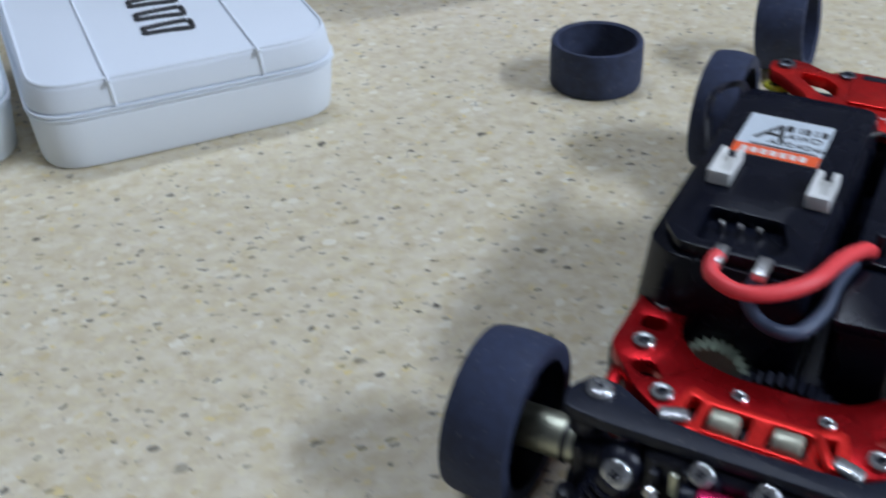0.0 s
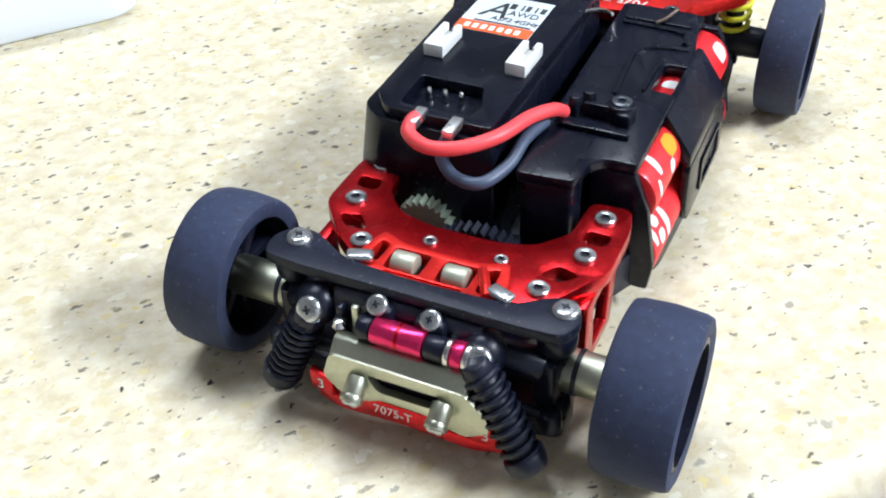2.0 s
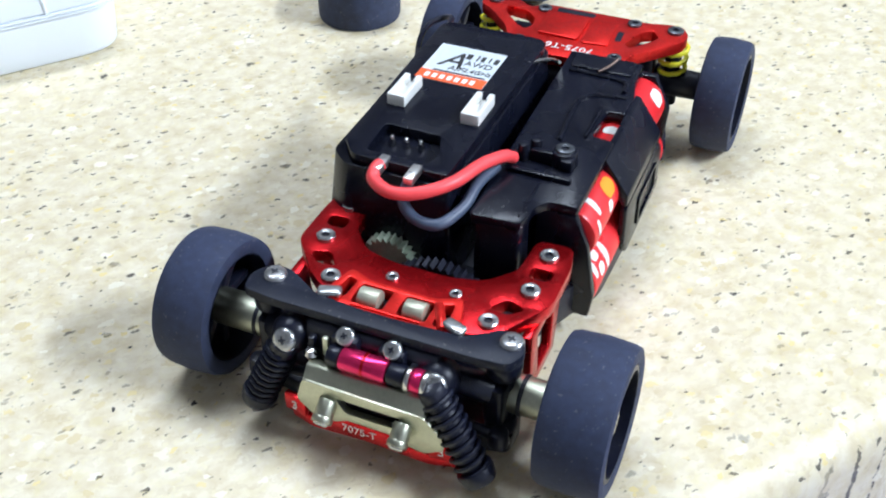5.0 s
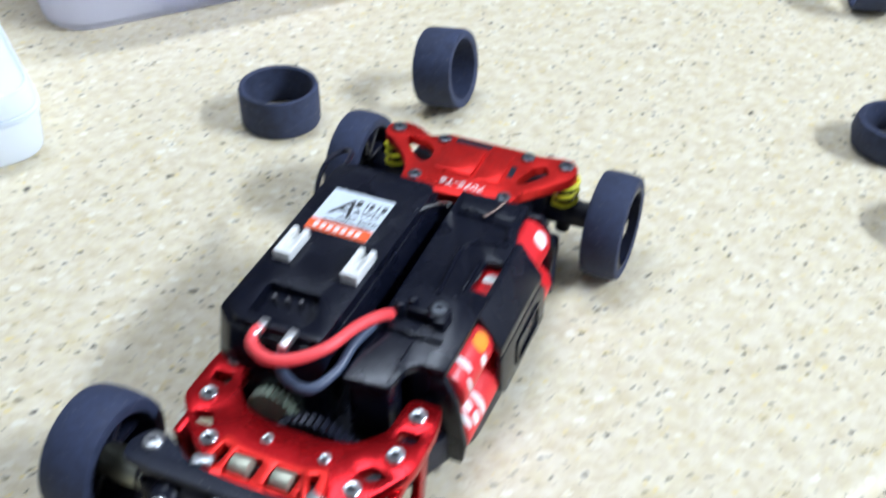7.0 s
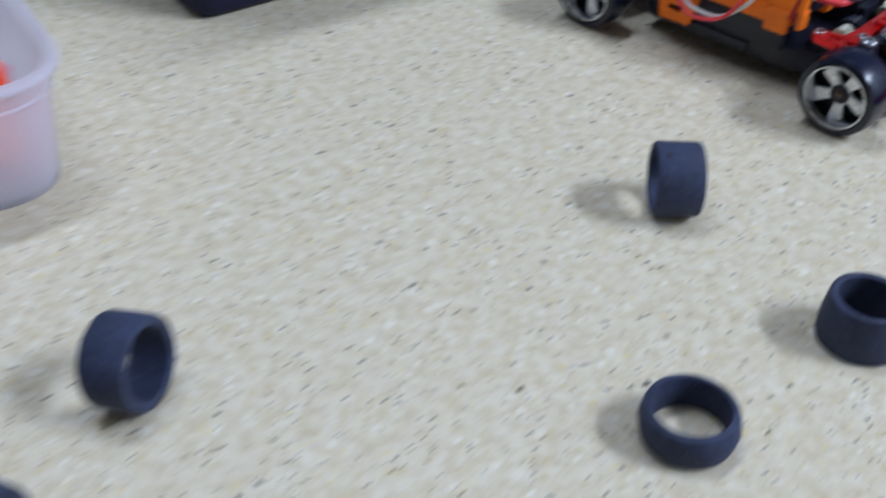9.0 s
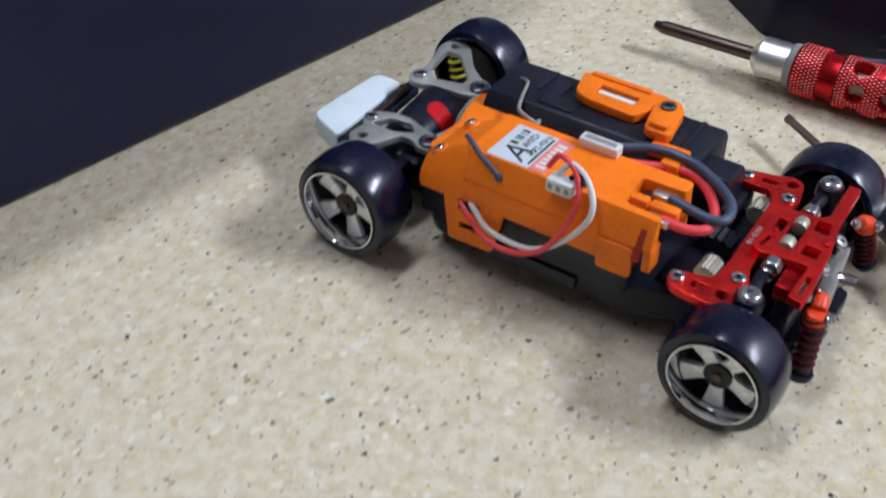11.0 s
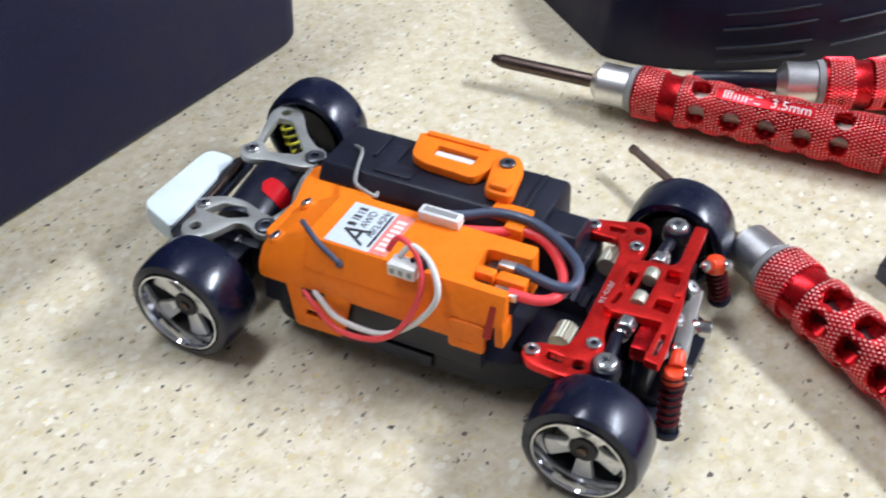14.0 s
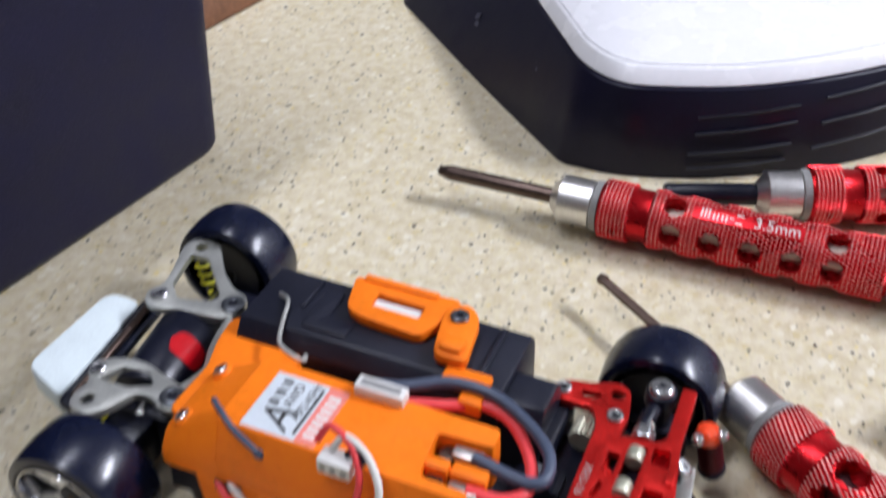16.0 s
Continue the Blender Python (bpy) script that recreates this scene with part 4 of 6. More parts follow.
    side = part("side_wall", along_y(rounded([(-73.6, 5.0), (-50.4, 4.4), (-48.0, 8.0), (-47.2, 16.9), (-70.4, 16.9), (-73.2, 14.0)], 1.2, 3), 23.9, 25.3, 0.3), MAT["cover_black"], hold)
    part("panel_edge", along_y(rounded([(-69.4, 7.2), (-56.4, 6.6), (-55.6, 13.6), (-68.6, 13.8)], 0.8, 2), 25.25, 25.7, 0.15, [rounded([(-68.4, 8.0), (-57.2, 7.5), (-56.6, 12.8), (-67.8, 13.0)], 0.6, 2)]), MAT["cover_black"], side)
    for cz, cy in ((18.8, 18.2), (8.4, 19.2)):
        cell = part("battery_cell", rod((-81.0, cy, cz), (-33.4, cy, cz), 5.3, 5.3, 28, 0.7), MAT["cell"], c1, "red wrapped battery cell with white and orange print")
        marks = ((-46.6, -42.4, 26, 62, "print_amber"), (-43.6, -41.4, 2, 26, "print_white"), (-38.4, -36.9, 30, 80, "print_white"), (-36.4, -35.2, -2, 30, "print_white"), (-60.9, -58.3, 74, 108, "print_white"), (-79.4, -75.4, 20, 58, "print_white"))
        if cz < 10:
            marks = ((-41.4, -39.6, 0, 60, "print_white"), (-38.6, -36.2, 8, 34, "print_white"), (-38.6, -36.2, 42, 66, "print_white"), (-35.6, -34.0, 20, 70, "print_white"))
        for x0, x1, a0, a1, mt in marks:
            bm = bmesh.new()
            cols = []
            for k in range(9):
                a, q = radians(a0 + (a1 - a0) * k / 8), 0.5 * (x1 - x0) * (1 - math.sqrt(max(1 - ((k - 4) / 4.4) ** 2, 0))) * 0.8
                cols.append([bm.verts.new((x, cy + 5.37 * math.cos(a), cz + 5.37 * math.sin(a))) for x in (x0 + q, x1 - q)])
            for a, c in zip(cols, cols[1:]):
                bm.faces.new((a[0], a[1], c[1], c[0]))
            bmesh.ops.recalc_face_normals(bm, faces=bm.faces[:])
            part("print", bm, MAT[mt], cell)
    # raised lines, pegs and a screw pillar on the deck
    part("ridge", tube([(-74.4, 5.2, 26.3), (-74.2, 11.0, 26.3), (-73.6, 16.2, 26.3), (-71.6, 17.2, 26.3), (-69.6, 17.4, 26.3)], 0.5, 8, 4), MAT["cover_black"], hold)
    part("ridge", tube([(-49.6, 11.2, 26.2), (-57.0, 10.6, 26.25), (-63.4, 10.2, 26.25), (-66.2, 11.6, 26.25), (-67.4, 14.6, 26.25), (-68.0, 18.6, 26.2)], 0.5, 8, 4), MAT["cover_black"], hold)
    part("ridge", bx(-61.6, -52.2, 14.9, 15.5, 26.1, 26.7, 0.2), MAT["cover_black"], hold)
    part("ridge", prism(rounded([(-81.4, 4.6), (-75.8, 4.8), (-75.8, 17.2), (-81.4, 16.8)], 0.8, 3), 26.15, 26.6, b=0.2), MAT["cover_black"], hold)
    part("rib", bx(-38.0, -37.0, 6.0, 17.2, 26.1, 27.2, 0.3), MAT["cover_black"], hold)
    part("peg", rod((-41.8, 7.2, 26.0), (-41.8, 7.2, 29.4), 1.1, 0.95, 14, 0.2), MAT["cover_black"], hold)
    part("peg", rod((-43.4, 9.0, 26.0), (-43.4, 9.0, 29.8), 1.2, 1.0, 14, 0.2), MAT["cover_black"], hold)
    part("web", bx(-42.8, -41.6, 8.6, 15.6, 26.1, 28.6, 0.25), MAT["cover_black"], hold)
    pillar = part("screw_pillar", join(rod((-43.2, 14.2, 26.0), (-43.2, 14.2, 28.9), 2.4, 2.2, 20, 0.3), bx(-42.8, -40.4, 14.0, 16.4, 26.1, 28.4, 0.5)), MAT["cover_black"], hold)
    screw(pillar, -43.2, 14.2, 28.7, kind="dark", size=0.85)
    part("rib", bx(-42.4, -40.2, 5.0, 5.8, 26.1, 27.4, 0.25), MAT["cover_black"], hold)
    part("seam", bx(-35.6, -25.6, 12.0, 12.4, 26.1, 26.4, 0.1), MAT["cover_black"], hold)
    part("clip_wire", tube([(-65.4, -0.4, 31.0), (-67.4, 0.4, 30.6), (-71.4, 1.6, 29.2), (-74.6, 2.2, 27.4), (-75.4, 2.8, 26.6)], 0.4, 8), MAT["steel"], c1, "bent steel spring clip")
    part("clip_wire", tube([(-79.6, 13.4, 27.6), (-76.4, 12.2, 27.2), (-73.8, 11.0, 27.3)], 0.34, 8), MAT["dark_steel"], c1, "bent steel spring clip")
    # front bulkhead of red aluminium
    plate = [(-29, -21.4), (-24, -22.2), (-14, -22.2), (-6.8, -16.2), (-3.4, -11.5), (-3.0, 13.4), (-5.6, 17.4), (-14, 22.2), (-24, 22.2), (-29, 21.0), (-28.6, 14.8), (-20, 14.4), (-15.6, 10.5), (-14.2, 5), (-14.2, -5), (-15.6, -10.5), (-20, -14.4), (-28.6, -15)]
    holes = [rounded([(-12.8, s * 15.5), (-9.6, s * 13.2), (-9.4, s * 16.6), (-11.6, s * 18.8)][::(1 if s > 0 else -1)], 1.0, 3) for s in (1, -1)]
    holes += [rounded([(-21.8, s * 16.4), (-19.0, s * 16.4), (-19.0, s * 19.8), (-21.8, s * 20.2)][::(1 if s > 0 else -1)], 1.0, 3) for s in (1, -1)]
    bulk = part("front_bulkhead", prism(rounded(plate, 1.6, 3), 17.6, 20.0, holes, 0.3), MAT["red_deep"], c1, "deep red anodised aluminium plate")
    for s in (1, -1):
        part("wall", along_y([(-21, 5), (-9, 5), (-8, 17.5), (-23, 17.5)], s * 20.2 - 0.9, s * 20.2 + 0.9, 0.3, [[(-18.5, 7), (-12.5, 7), (-11.5, 15.5), (-19.5, 15.5)]]), MAT["red_deep"], bulk)
        for x, y in ((-25.0, 18.0), (-15.7, 18.0)):
            screw(bulk, x, s * y, 20.0, size=0.95)
    for x, y, size in ((-6.5, 14.5, 0.95), (-6.8, -12.5, 0.95), (-10.5, -3.4, 0.62), (-10.5, 7.5, 0.62)):
        screw(bulk, x, y, 20.0, size=size)
    block = part("steering_block", moved(prism(rounded([(-9.5, -9.5), (-4, -11), (-0.9, -10), (-0.9, 10), (-4, 11), (-9.5, 9.5), (-7.8, 5.5), (-7.8, -5.5)], 1.2, 3), 20.5, 22.7, [rounded([(-6.8, -6.4), (-2.2, -6.4), (-2.2, -1.0), (-6.8, -1.0)], 0.6, 3), rounded([(-6.8, 1.2), (-2.2, 1.2), (-2.2, 6.0), (-6.8, 6.0)], 0.6, 3), rounded([(-7.6, -9.0), (-2.0, -9.8), (-3.2, -7.6), (-7.0, -7.4)], 0.4, 2), rounded([(-7.6, 8.8), (-6.8, 7.0), (-2.4, 7.2), (-1.2, 9.4)], 0.4, 2), rounded([(-1.75, -6.0), (-1.3, -6.0), (-1.3, 5.4), (-1.75, 5.4)], 0.15, 2)], 0.3), Matrix.Translation((2.0, 0.7, 0))), MAT["red_orange"], bulk, "bright red aluminium block")
    # black sheet added under the block to stand in for its dark gaps
    part("dark_sheet", prism(rounded([(-6.6, -8.3), (0.6, -8.7), (0.6, 10.1), (-6.6, 9.7), (-5.4, 5.7), (-5.4, -4.3)], 1.0, 2), 20.05, 20.45), MAT["black_matte"], bulk, "black sheet added to darken the block's slots")
    for y0 in (-5.1, 2.5):
        part("pin", rod((-2.5, y0, 22.0), (-2.5, y0 + 3.5, 22.0), 1.7, 1.75, 14, 0.3), MAT["brass"], bulk, "pale metal roller")
    part("link", rod((-4.4, 7.3, 22.9), (0.6, 9.9, 22.9), 0.8, 0.8, 10, 0.2), MAT["red"], bulk)
    # gears seen in the gap
    for gx, gy, gz, gr, teeth, gm in ((-19.2, 1.2, 7.7, 9.8, 46, "black_matte"), (-22.5, -9.6, 13.2, 4.4, 24, "gear_green")):
        pts = []
        for k in range(teeth * 2):
            a = math.pi * k / teeth
            rr = gr + (0.5 if k % 2 else -0.4)
            pts.append((gy + rr * math.cos(a), gz + rr * math.sin(a)))
        part("gear", along_x(pts, gx - 1.3, gx + 1.3), MAT[gm], c1, "fine-toothed plastic gear")
    part("gear_well", bx(-28, -14.5, -14, 14.5, 9.9, 11.2, 0.4), MAT["black_matte"], c1)
    # front suspension
    arm = part("upper_plate", prism(rounded([(-3.0, -20.4), (0.5, -22.6), (4.0, -21.8), (4.6, -16), (4.5, 0), (4.6, 16), (4.2, 21.6), (1.0, 23.0), (-2.4, 21.8), (-2.8, 18.4), (0.9, 13.4), (1.4, 3), (1.4, -3), (0.7, -11), (-2.8, -16.8)], 1.2, 3), 21.6, 23.4, b=0.35), MAT["carbon"], c1, "dark composite plate")
    for s in (1, -1):
        screw(arm, -0.4, s * 19.5 + 0.9, 23.4, kind="cross", size=0.95)
        part("bright_nut", moved(bx(-1.1, 1.1, -1.9, 1.9, 0, 1.2, 0.55, 3), Matrix.Translation((-0.3, s * 10.3 + 1.2, 22.75)) @ Matrix.Rotation(radians(-20 * s), 4, "Z")), MAT["screw"], arm, "bright metal clip")
    box = part("damper_block", along_y(rounded([(1.5, 12), (5.2, 12.5), (5.6, 15), (5.4, 20.2), (4.6, 21.4), (1.5, 21.4)], 0.8, 2), -10.4, 11.0, 0.4), MAT["black_matte"], c1)
    for y0, y1, x1, z1 in ((-5.8, -1.2, 6.6, 21.2), (1.9, 6.4, 6.6, 21.2)):
        part("lug", bx(4.0, x1, y0, y1, 13.4, z1, 0.7), MAT["black"], box)
    for y, z in ((-13.3, 17.6), (11.2, 17.4)):
        ball = [(0, -3.3), (1.6, -2.9), (2.8, -1.8), (3.3, 0), (2.8, 1.8), (1.6, 2.9), (0, 3.3)]
        part("pivot_ball", moved(lathe(ball, 22), Matrix.Translation((4.6, y, z))), MAT["black"], box, "glossy black pivot ball")
        s = 1 if y > 0 else -1
        part("pivot_arm", join(rod((3.4, y, z - 0.4), (1.6, s * 18.4, 14.8), 2.0, 2.4, 14, 0.4), rod((3.0, y, z + 0.6), (2.4, s * 8.6, 19.0), 1.7, 1.9, 14, 0.3)), MAT["black"], box)
    part("post", bx(6.2, 7.0, -6.9, -5.9, 17.2, 20.8, 0.25), MAT["nickel"], box, "pale metal post")
    part("ball", moved(lathe([(0, -1.2), (0.85, -0.85), (1.2, 0), (0.85, 0.85), (0, 1.2)], 14), Matrix.Translation((7.0, -8.8, 17.0))), MAT["steel"], box, "bright steel ball")
    for y in (-9.0, 7.6):
        part("web", bx(4.0, 6.6, y - 0.5, y + 0.5, 12.0, 19.6, 0.2), MAT["black"], box)
    for y in (-3.5, 4.2):
        screw(box, 5.7, y, 21.2, (0.7, 0, 0.7), 0.78, "cross")
    for y in (-13.2, 11.6):
        screw(box, 7.3, y, 18.4, (0.9, 0, 0.45), 0.98, "cross")
    damper = part("damper", rod((7.5, -3.3, 18.4), (7.5, 4.3, 18.4), 1.9, 1.9, 18, 0.3), MAT["pink"], c1, "pink anodised damper tube")
    part("band", rod((7.5, 0.4, 18.4), (7.5, 0.8, 18.4), 1.98, 1.98, 18), MAT["red_deep"], damper)
    part("end", rod((7.5, 4.4, 18.4), (7.5, 7.3, 18.4), 1.75, 1.75, 18, 0.3), MAT["black"], damper)
    part("end", rod((7.5, 7.4, 18.4), (7.5, 8.2, 18.4), 2.1, 2.1, 18, 0.2), MAT["steel"], damper)
    part("end", rod((7.5, 8.3, 18.4), (7.5, 9.9, 18.4), 1.9, 1.9, 18, 0.2), MAT["pink"], damper)
    part("end", rod((7.5, 10.0, 18.4), (7.5, 10.9, 18.4), 2.1, 2.1, 18, 0.2), MAT["steel"], damper)
    part("end", rod((7.5, -5.5, 18.4), (7.5, -3.4, 18.4), 1.7, 1.7, 18, 0.3), MAT["black"], damper)
    # pale bar across the nose
    bar = part("nose_bar", along_y(rounded([(7.2, 13.6), (10.2, 13.4), (10.8, 14.6), (9.0, 16.7), (7.2, 16.5)], 0.35, 2), -8.7, 11.2, 0.25), MAT["nickel"], c1, "pale champagne metal nose bar")
    face = rounded([(-8.6, 15.0), (-9.9, 10.6), (-6.6, 7.6), (-3.2, 8.0), (-1.4, 9.0), (5.6, 9.0), (7.4, 8.0), (11.2, 7.2), (14.6, 9.2), (14.2, 11.6), (11.2, 14.8)], 0.8, 3)
    win = rounded([(-3.2, 13.1), (-1.6, 10.5), (6.2, 10.5), (8.0, 13.1)], 0.7, 3)
    part("face_plate", along_x(face, 9.6, 10.9, 0.3, [win]), MAT["nickel"], bar)
    part("dark_backing", along_x([(-4, 9.2), (9, 9.2), (9, 13.4), (-4, 13.4)], 8.6, 9.2), MAT["black_matte"], bar)
    for y in (-4.4, 8.0):
        part("boss", rod((10.5, y, 12.0), (12.8, y, 10.3), 1.55, 1.45, 18, 0.25), MAT["nickel"], bar)
        part("boss_lip", rod((12.6, y, 10.4), (13.5, y, 9.8), 1.65, 1.6, 18, 0.2), MAT["nickel"], bar)
        screw(bar, 13.4, y, 9.85, (0.83, 0, -0.5), 0.62, "cross")
    skid = part("nose_plate", prism(rounded([(6.0, -11.6), (9.2, -12.4), (10.4, -8), (10.0, 1), (10.4, 12), (9.2, 16.4), (6.0, 15.6)], 1.0, 3), 4.4, 6.6, b=0.3), MAT["red_deep"], c1, "deep red aluminium nose plate with white print")
    front = along_y([(9.4, 5.0), (10.4, 5.0), (10.4, 8.3), (9.4, 8.3)], -5.0, 5.6, 0.15)
    tag = part("name_plate", front, MAT["red_deep"], skid)
    m = Matrix.Translation((10.46 * MM, 0.3 * MM, 6.7 * MM)) @ pose(0, 0, 0, 90, 0, 90)
    lettering("writing", "7075-T", 2.1, MAT["print_white"], tag, m, stretch=0.95)
    for y in (-10.6, 13.9):
        end = part("end_plate", moved(bx(-0.6, 0.6, -2.1, 2.1, -1.8, 1.8, 0.5), Matrix.Translation((9.9, y, 8.2)) @ Matrix.Rotation(radians(10 if y > 0 else -10), 4, "Z")), MAT["red_deep"], skid)
        lettering("writing", "3", 2.4, MAT["print_white"], end, Matrix.Translation((10.6 * MM, y * MM, 8.2 * MM)) @ pose(0, 0, 0, 90, 0, 90))
    # knuckles, axles, shocks
    for s in (1, -1):
        part("knuckle", join(rod((0, s * 19.6, 4.6), (0, s * 19.6, 21.4), 1.7, 1.7, 16, 0.3), rod((0, s * 19.6, 17.2), (0, s * 19.6, 20.4), 2.6, 2.9, 18, 0.7), rod((0, s * 19.6, 6.2), (0, s * 19.6, 9.0), 2.8, 2.4, 18, 0.6), prism(rounded([(-3.6, s * 17.6), (3.0, s * 17.2), (3.6, s * 20.6), (-3.6, s * 21.4)][::s], 1.0, 3), 9.4, 16.4, b=0.8)), MAT["black"], c1)
        part("track_rod", join(rod((4.6, s * 11.0, 9.6), (4.2, s * 20.6, 8.2), 0.9, 0.9, 12, 0.2), rod((4.2, s * 20.6, 6.6), (4.2, s * 20.6, 9.4), 1.8, 1.5, 14, 0.4)), MAT["black"], c1)
        hubp = part("axle_sleeve", rod((-1.2, s * 20.5, 12.6), (-1.6, s * 31.0, 12.2), 3.1, 3.1, 28, 0.3), MAT["nickel"], c1, "champagne nickel axle sleeve")
        part("groove", rod((-1.3, s * 22.2, 12.5), (-1.3, s * 22.9, 12.5), 3.3, 3.3, 24, 0.1), MAT["black_matte"], hubp)
        part("lower_arm", prism(rounded([(-5.5, s * 8), (5.5, s * 8), (3.0, s * 22), (-3.0, s * 22)][::s], 1.5, 3), 3.4, 6.4, b=0.5), MAT["black"], c1)
        part("drive_shaft", rod((-1.6, s * 8, 12.0), (-1.6, s * 20, 12.6), 1.4, 1.4, 12, 0.2), MAT["steel"], c1)
    for s, p0, p1 in ((1, (7.8, 12.0, 16.8), (10.2, 19.6, 5.8)), (-1, (6.6, -14.2, 15.6), (8.4, -18.4, 5.6))):
        sh = part("shock", join(rod(p0, p1, 2.0, 2.0, 16, 0.3), rod(Vector(p1) - (Vector(p1) - Vector(p0)).normalized() * 1.2, Vector(p1) + (Vector(p1) - Vector(p0)).normalized() * 1.5, 3.1, 2.6, 16, 0.6)), MAT["black"], c1)
        part("spring", coil(p0, p1, 2.45, 0.42, 9), MAT["black"], sh, "black coil spring")
        part("cap", join(rod(p0, Vector(p0) + Vector((0.4, -0.9 * s, 2.2)), 2.4, 2.0, 16, 0.4)), MAT["black"], sh)
    # rear pod
    tpl = [(-104.2, -19.5), (-102.4, -22.8), (-98.6, -22.8), (-96.6, -19.8), (-91.0, -14.4), (-87.0, -12.4), (-83.6, -12.0), (-82.2, -8.5), (-81.8, -3.9), (-82.4, 10.8), (-84.0, 13.4), (-87.5, 13.8), (-94.0, 19.6), (-97.0, 22.2), (-100.6, 23.0), (-104.0, 20.8), (-103.8, 17.0), (-102.6, 13.2), (-103.2, 10.6), (-103.2, -9.0), (-100.6, -11.8), (-103.4, -16.0)]
    rholes = [rounded([(-99.4, -16.8), (-97.2, -16.6), (-91.6, -11.8), (-90.6, -9.8), (-92.6, -8.8), (-95.8, -9.2), (-98.6, -12.0)], 0.8, 3), rounded([(-99.8, 15.6), (-98.2, 13.4), (-92.0, 11.4), (-90.8, 12.6), (-93.0, 14.8), (-97.2, 17.4)], 0.6, 3)]
    pod = part("rear_plate", prism(rounded(tpl, 1.3, 3), 22.0, 24.4, rholes, 0.35), MAT["red"], c1, "bright red anodised aluminium plate with white print")
    part("raised_panel", prism(rounded([(-99.4, -7.6), (-89.4, -6.8), (-89.4, 2.2), (-99.4, 2.0)], 0.6, 2), 24.4, 25.0, b=0.25), MAT["red"], pod)
    part("step", prism(rounded([(-100.0, 2.6), (-88.8, 3.0), (-89.4, 8.6), (-99.6, 8.2)], 0.6, 2), 24.4, 24.8, b=0.2), MAT["red"], pod)
    # black patch paints the shading along the plate's rear edge
    part("slot", prism(rounded([(-102.4, -6.0), (-100.6, -6.0), (-100.6, 2.4), (-102.4, 2.4)], 0.5, 3), 24.3, 24.46), MAT["black_matte"], pod, "thin black patch laid on the red plate")
    part("slot", prism(rounded([(-96.6, 8.9), (-92.4, 9.2), (-92.4, 10.4), (-96.6, 10.2)], 0.4, 3), 24.3, 24.46), MAT["black_matte"], pod, "thin black patch laid on the red plate")
    lettering("writing", "7075-T6", 3.0, MAT["print_white"], pod, at(-86.0, 1.4, 24.46, -90), stretch=1.0)
    for x, y in ((-100.6, -8.6), (-101.0, 11.2), (-85.4, -9.4), (-85.0, 11.2)):
        screw(pod, x, y, 24.4, kind="dark", size=0.78)
    for s in (1, -1):
        screw(pod, -101.0, s * 20.0, 24.4, kind="dark", size=0.9)
        part("spring", coil((-100.6, s * 20.4, 15.0), (-100.6, s * 20.4, 22.2), 2.7, 0.55, 3.2), MAT["yellow"], c1, "yellow coil spring")
        part("spring_post", rod((-100.6, s * 20.4, 8.0), (-100.6, s * 20.4, 22.4), 1.7, 1.7, 14, 0.2), MAT["black"], c1)
        part("axle_housing", join(bx(-104.5, -97.5, s * 13 - 4, s * 13 + 4, 6.0, 19.0, 1.2), rod((-101, s * 12, 12.9), (-101, s * 26.5, 12.9), 3.4, 3.0, 16, 0.4)), MAT["black"], c1)
        part("axle", rod((-101, s * 20, 12.9), (-101, s * 28.5, 12.9), 1.5, 1.5, 12, 0.1), MAT["steel"], c1, "bright steel axle")
        part("link_arm", prism(rounded([(-97, s * 16), (-80, s * 22), (-80, s * 25), (-97, s * 21)][::s], 1, 2), 6.0, 9.0, b=0.4), MAT["black"], c1)
    part("motor_can", rod((-92, -14, 13.5), (-92, 14, 13.5), 8.0, 8.0, 26, 0.8), MAT["black_matte"], c1)
    part("aerial_wire", tube([(-66, -23.8, 18), (-71, -26.0, 22.5), (-77, -28.0, 24.5), (-83, -28.6, 25.0), (-86, -26.6, 25.6), (-84, -23.8, 27.0), (-78, -22.2, 28.0)], 0.6, 8), MAT["black"], c1, "thin black aerial wire")
    return car


red_black_car()

# ---- the orange and black car ----


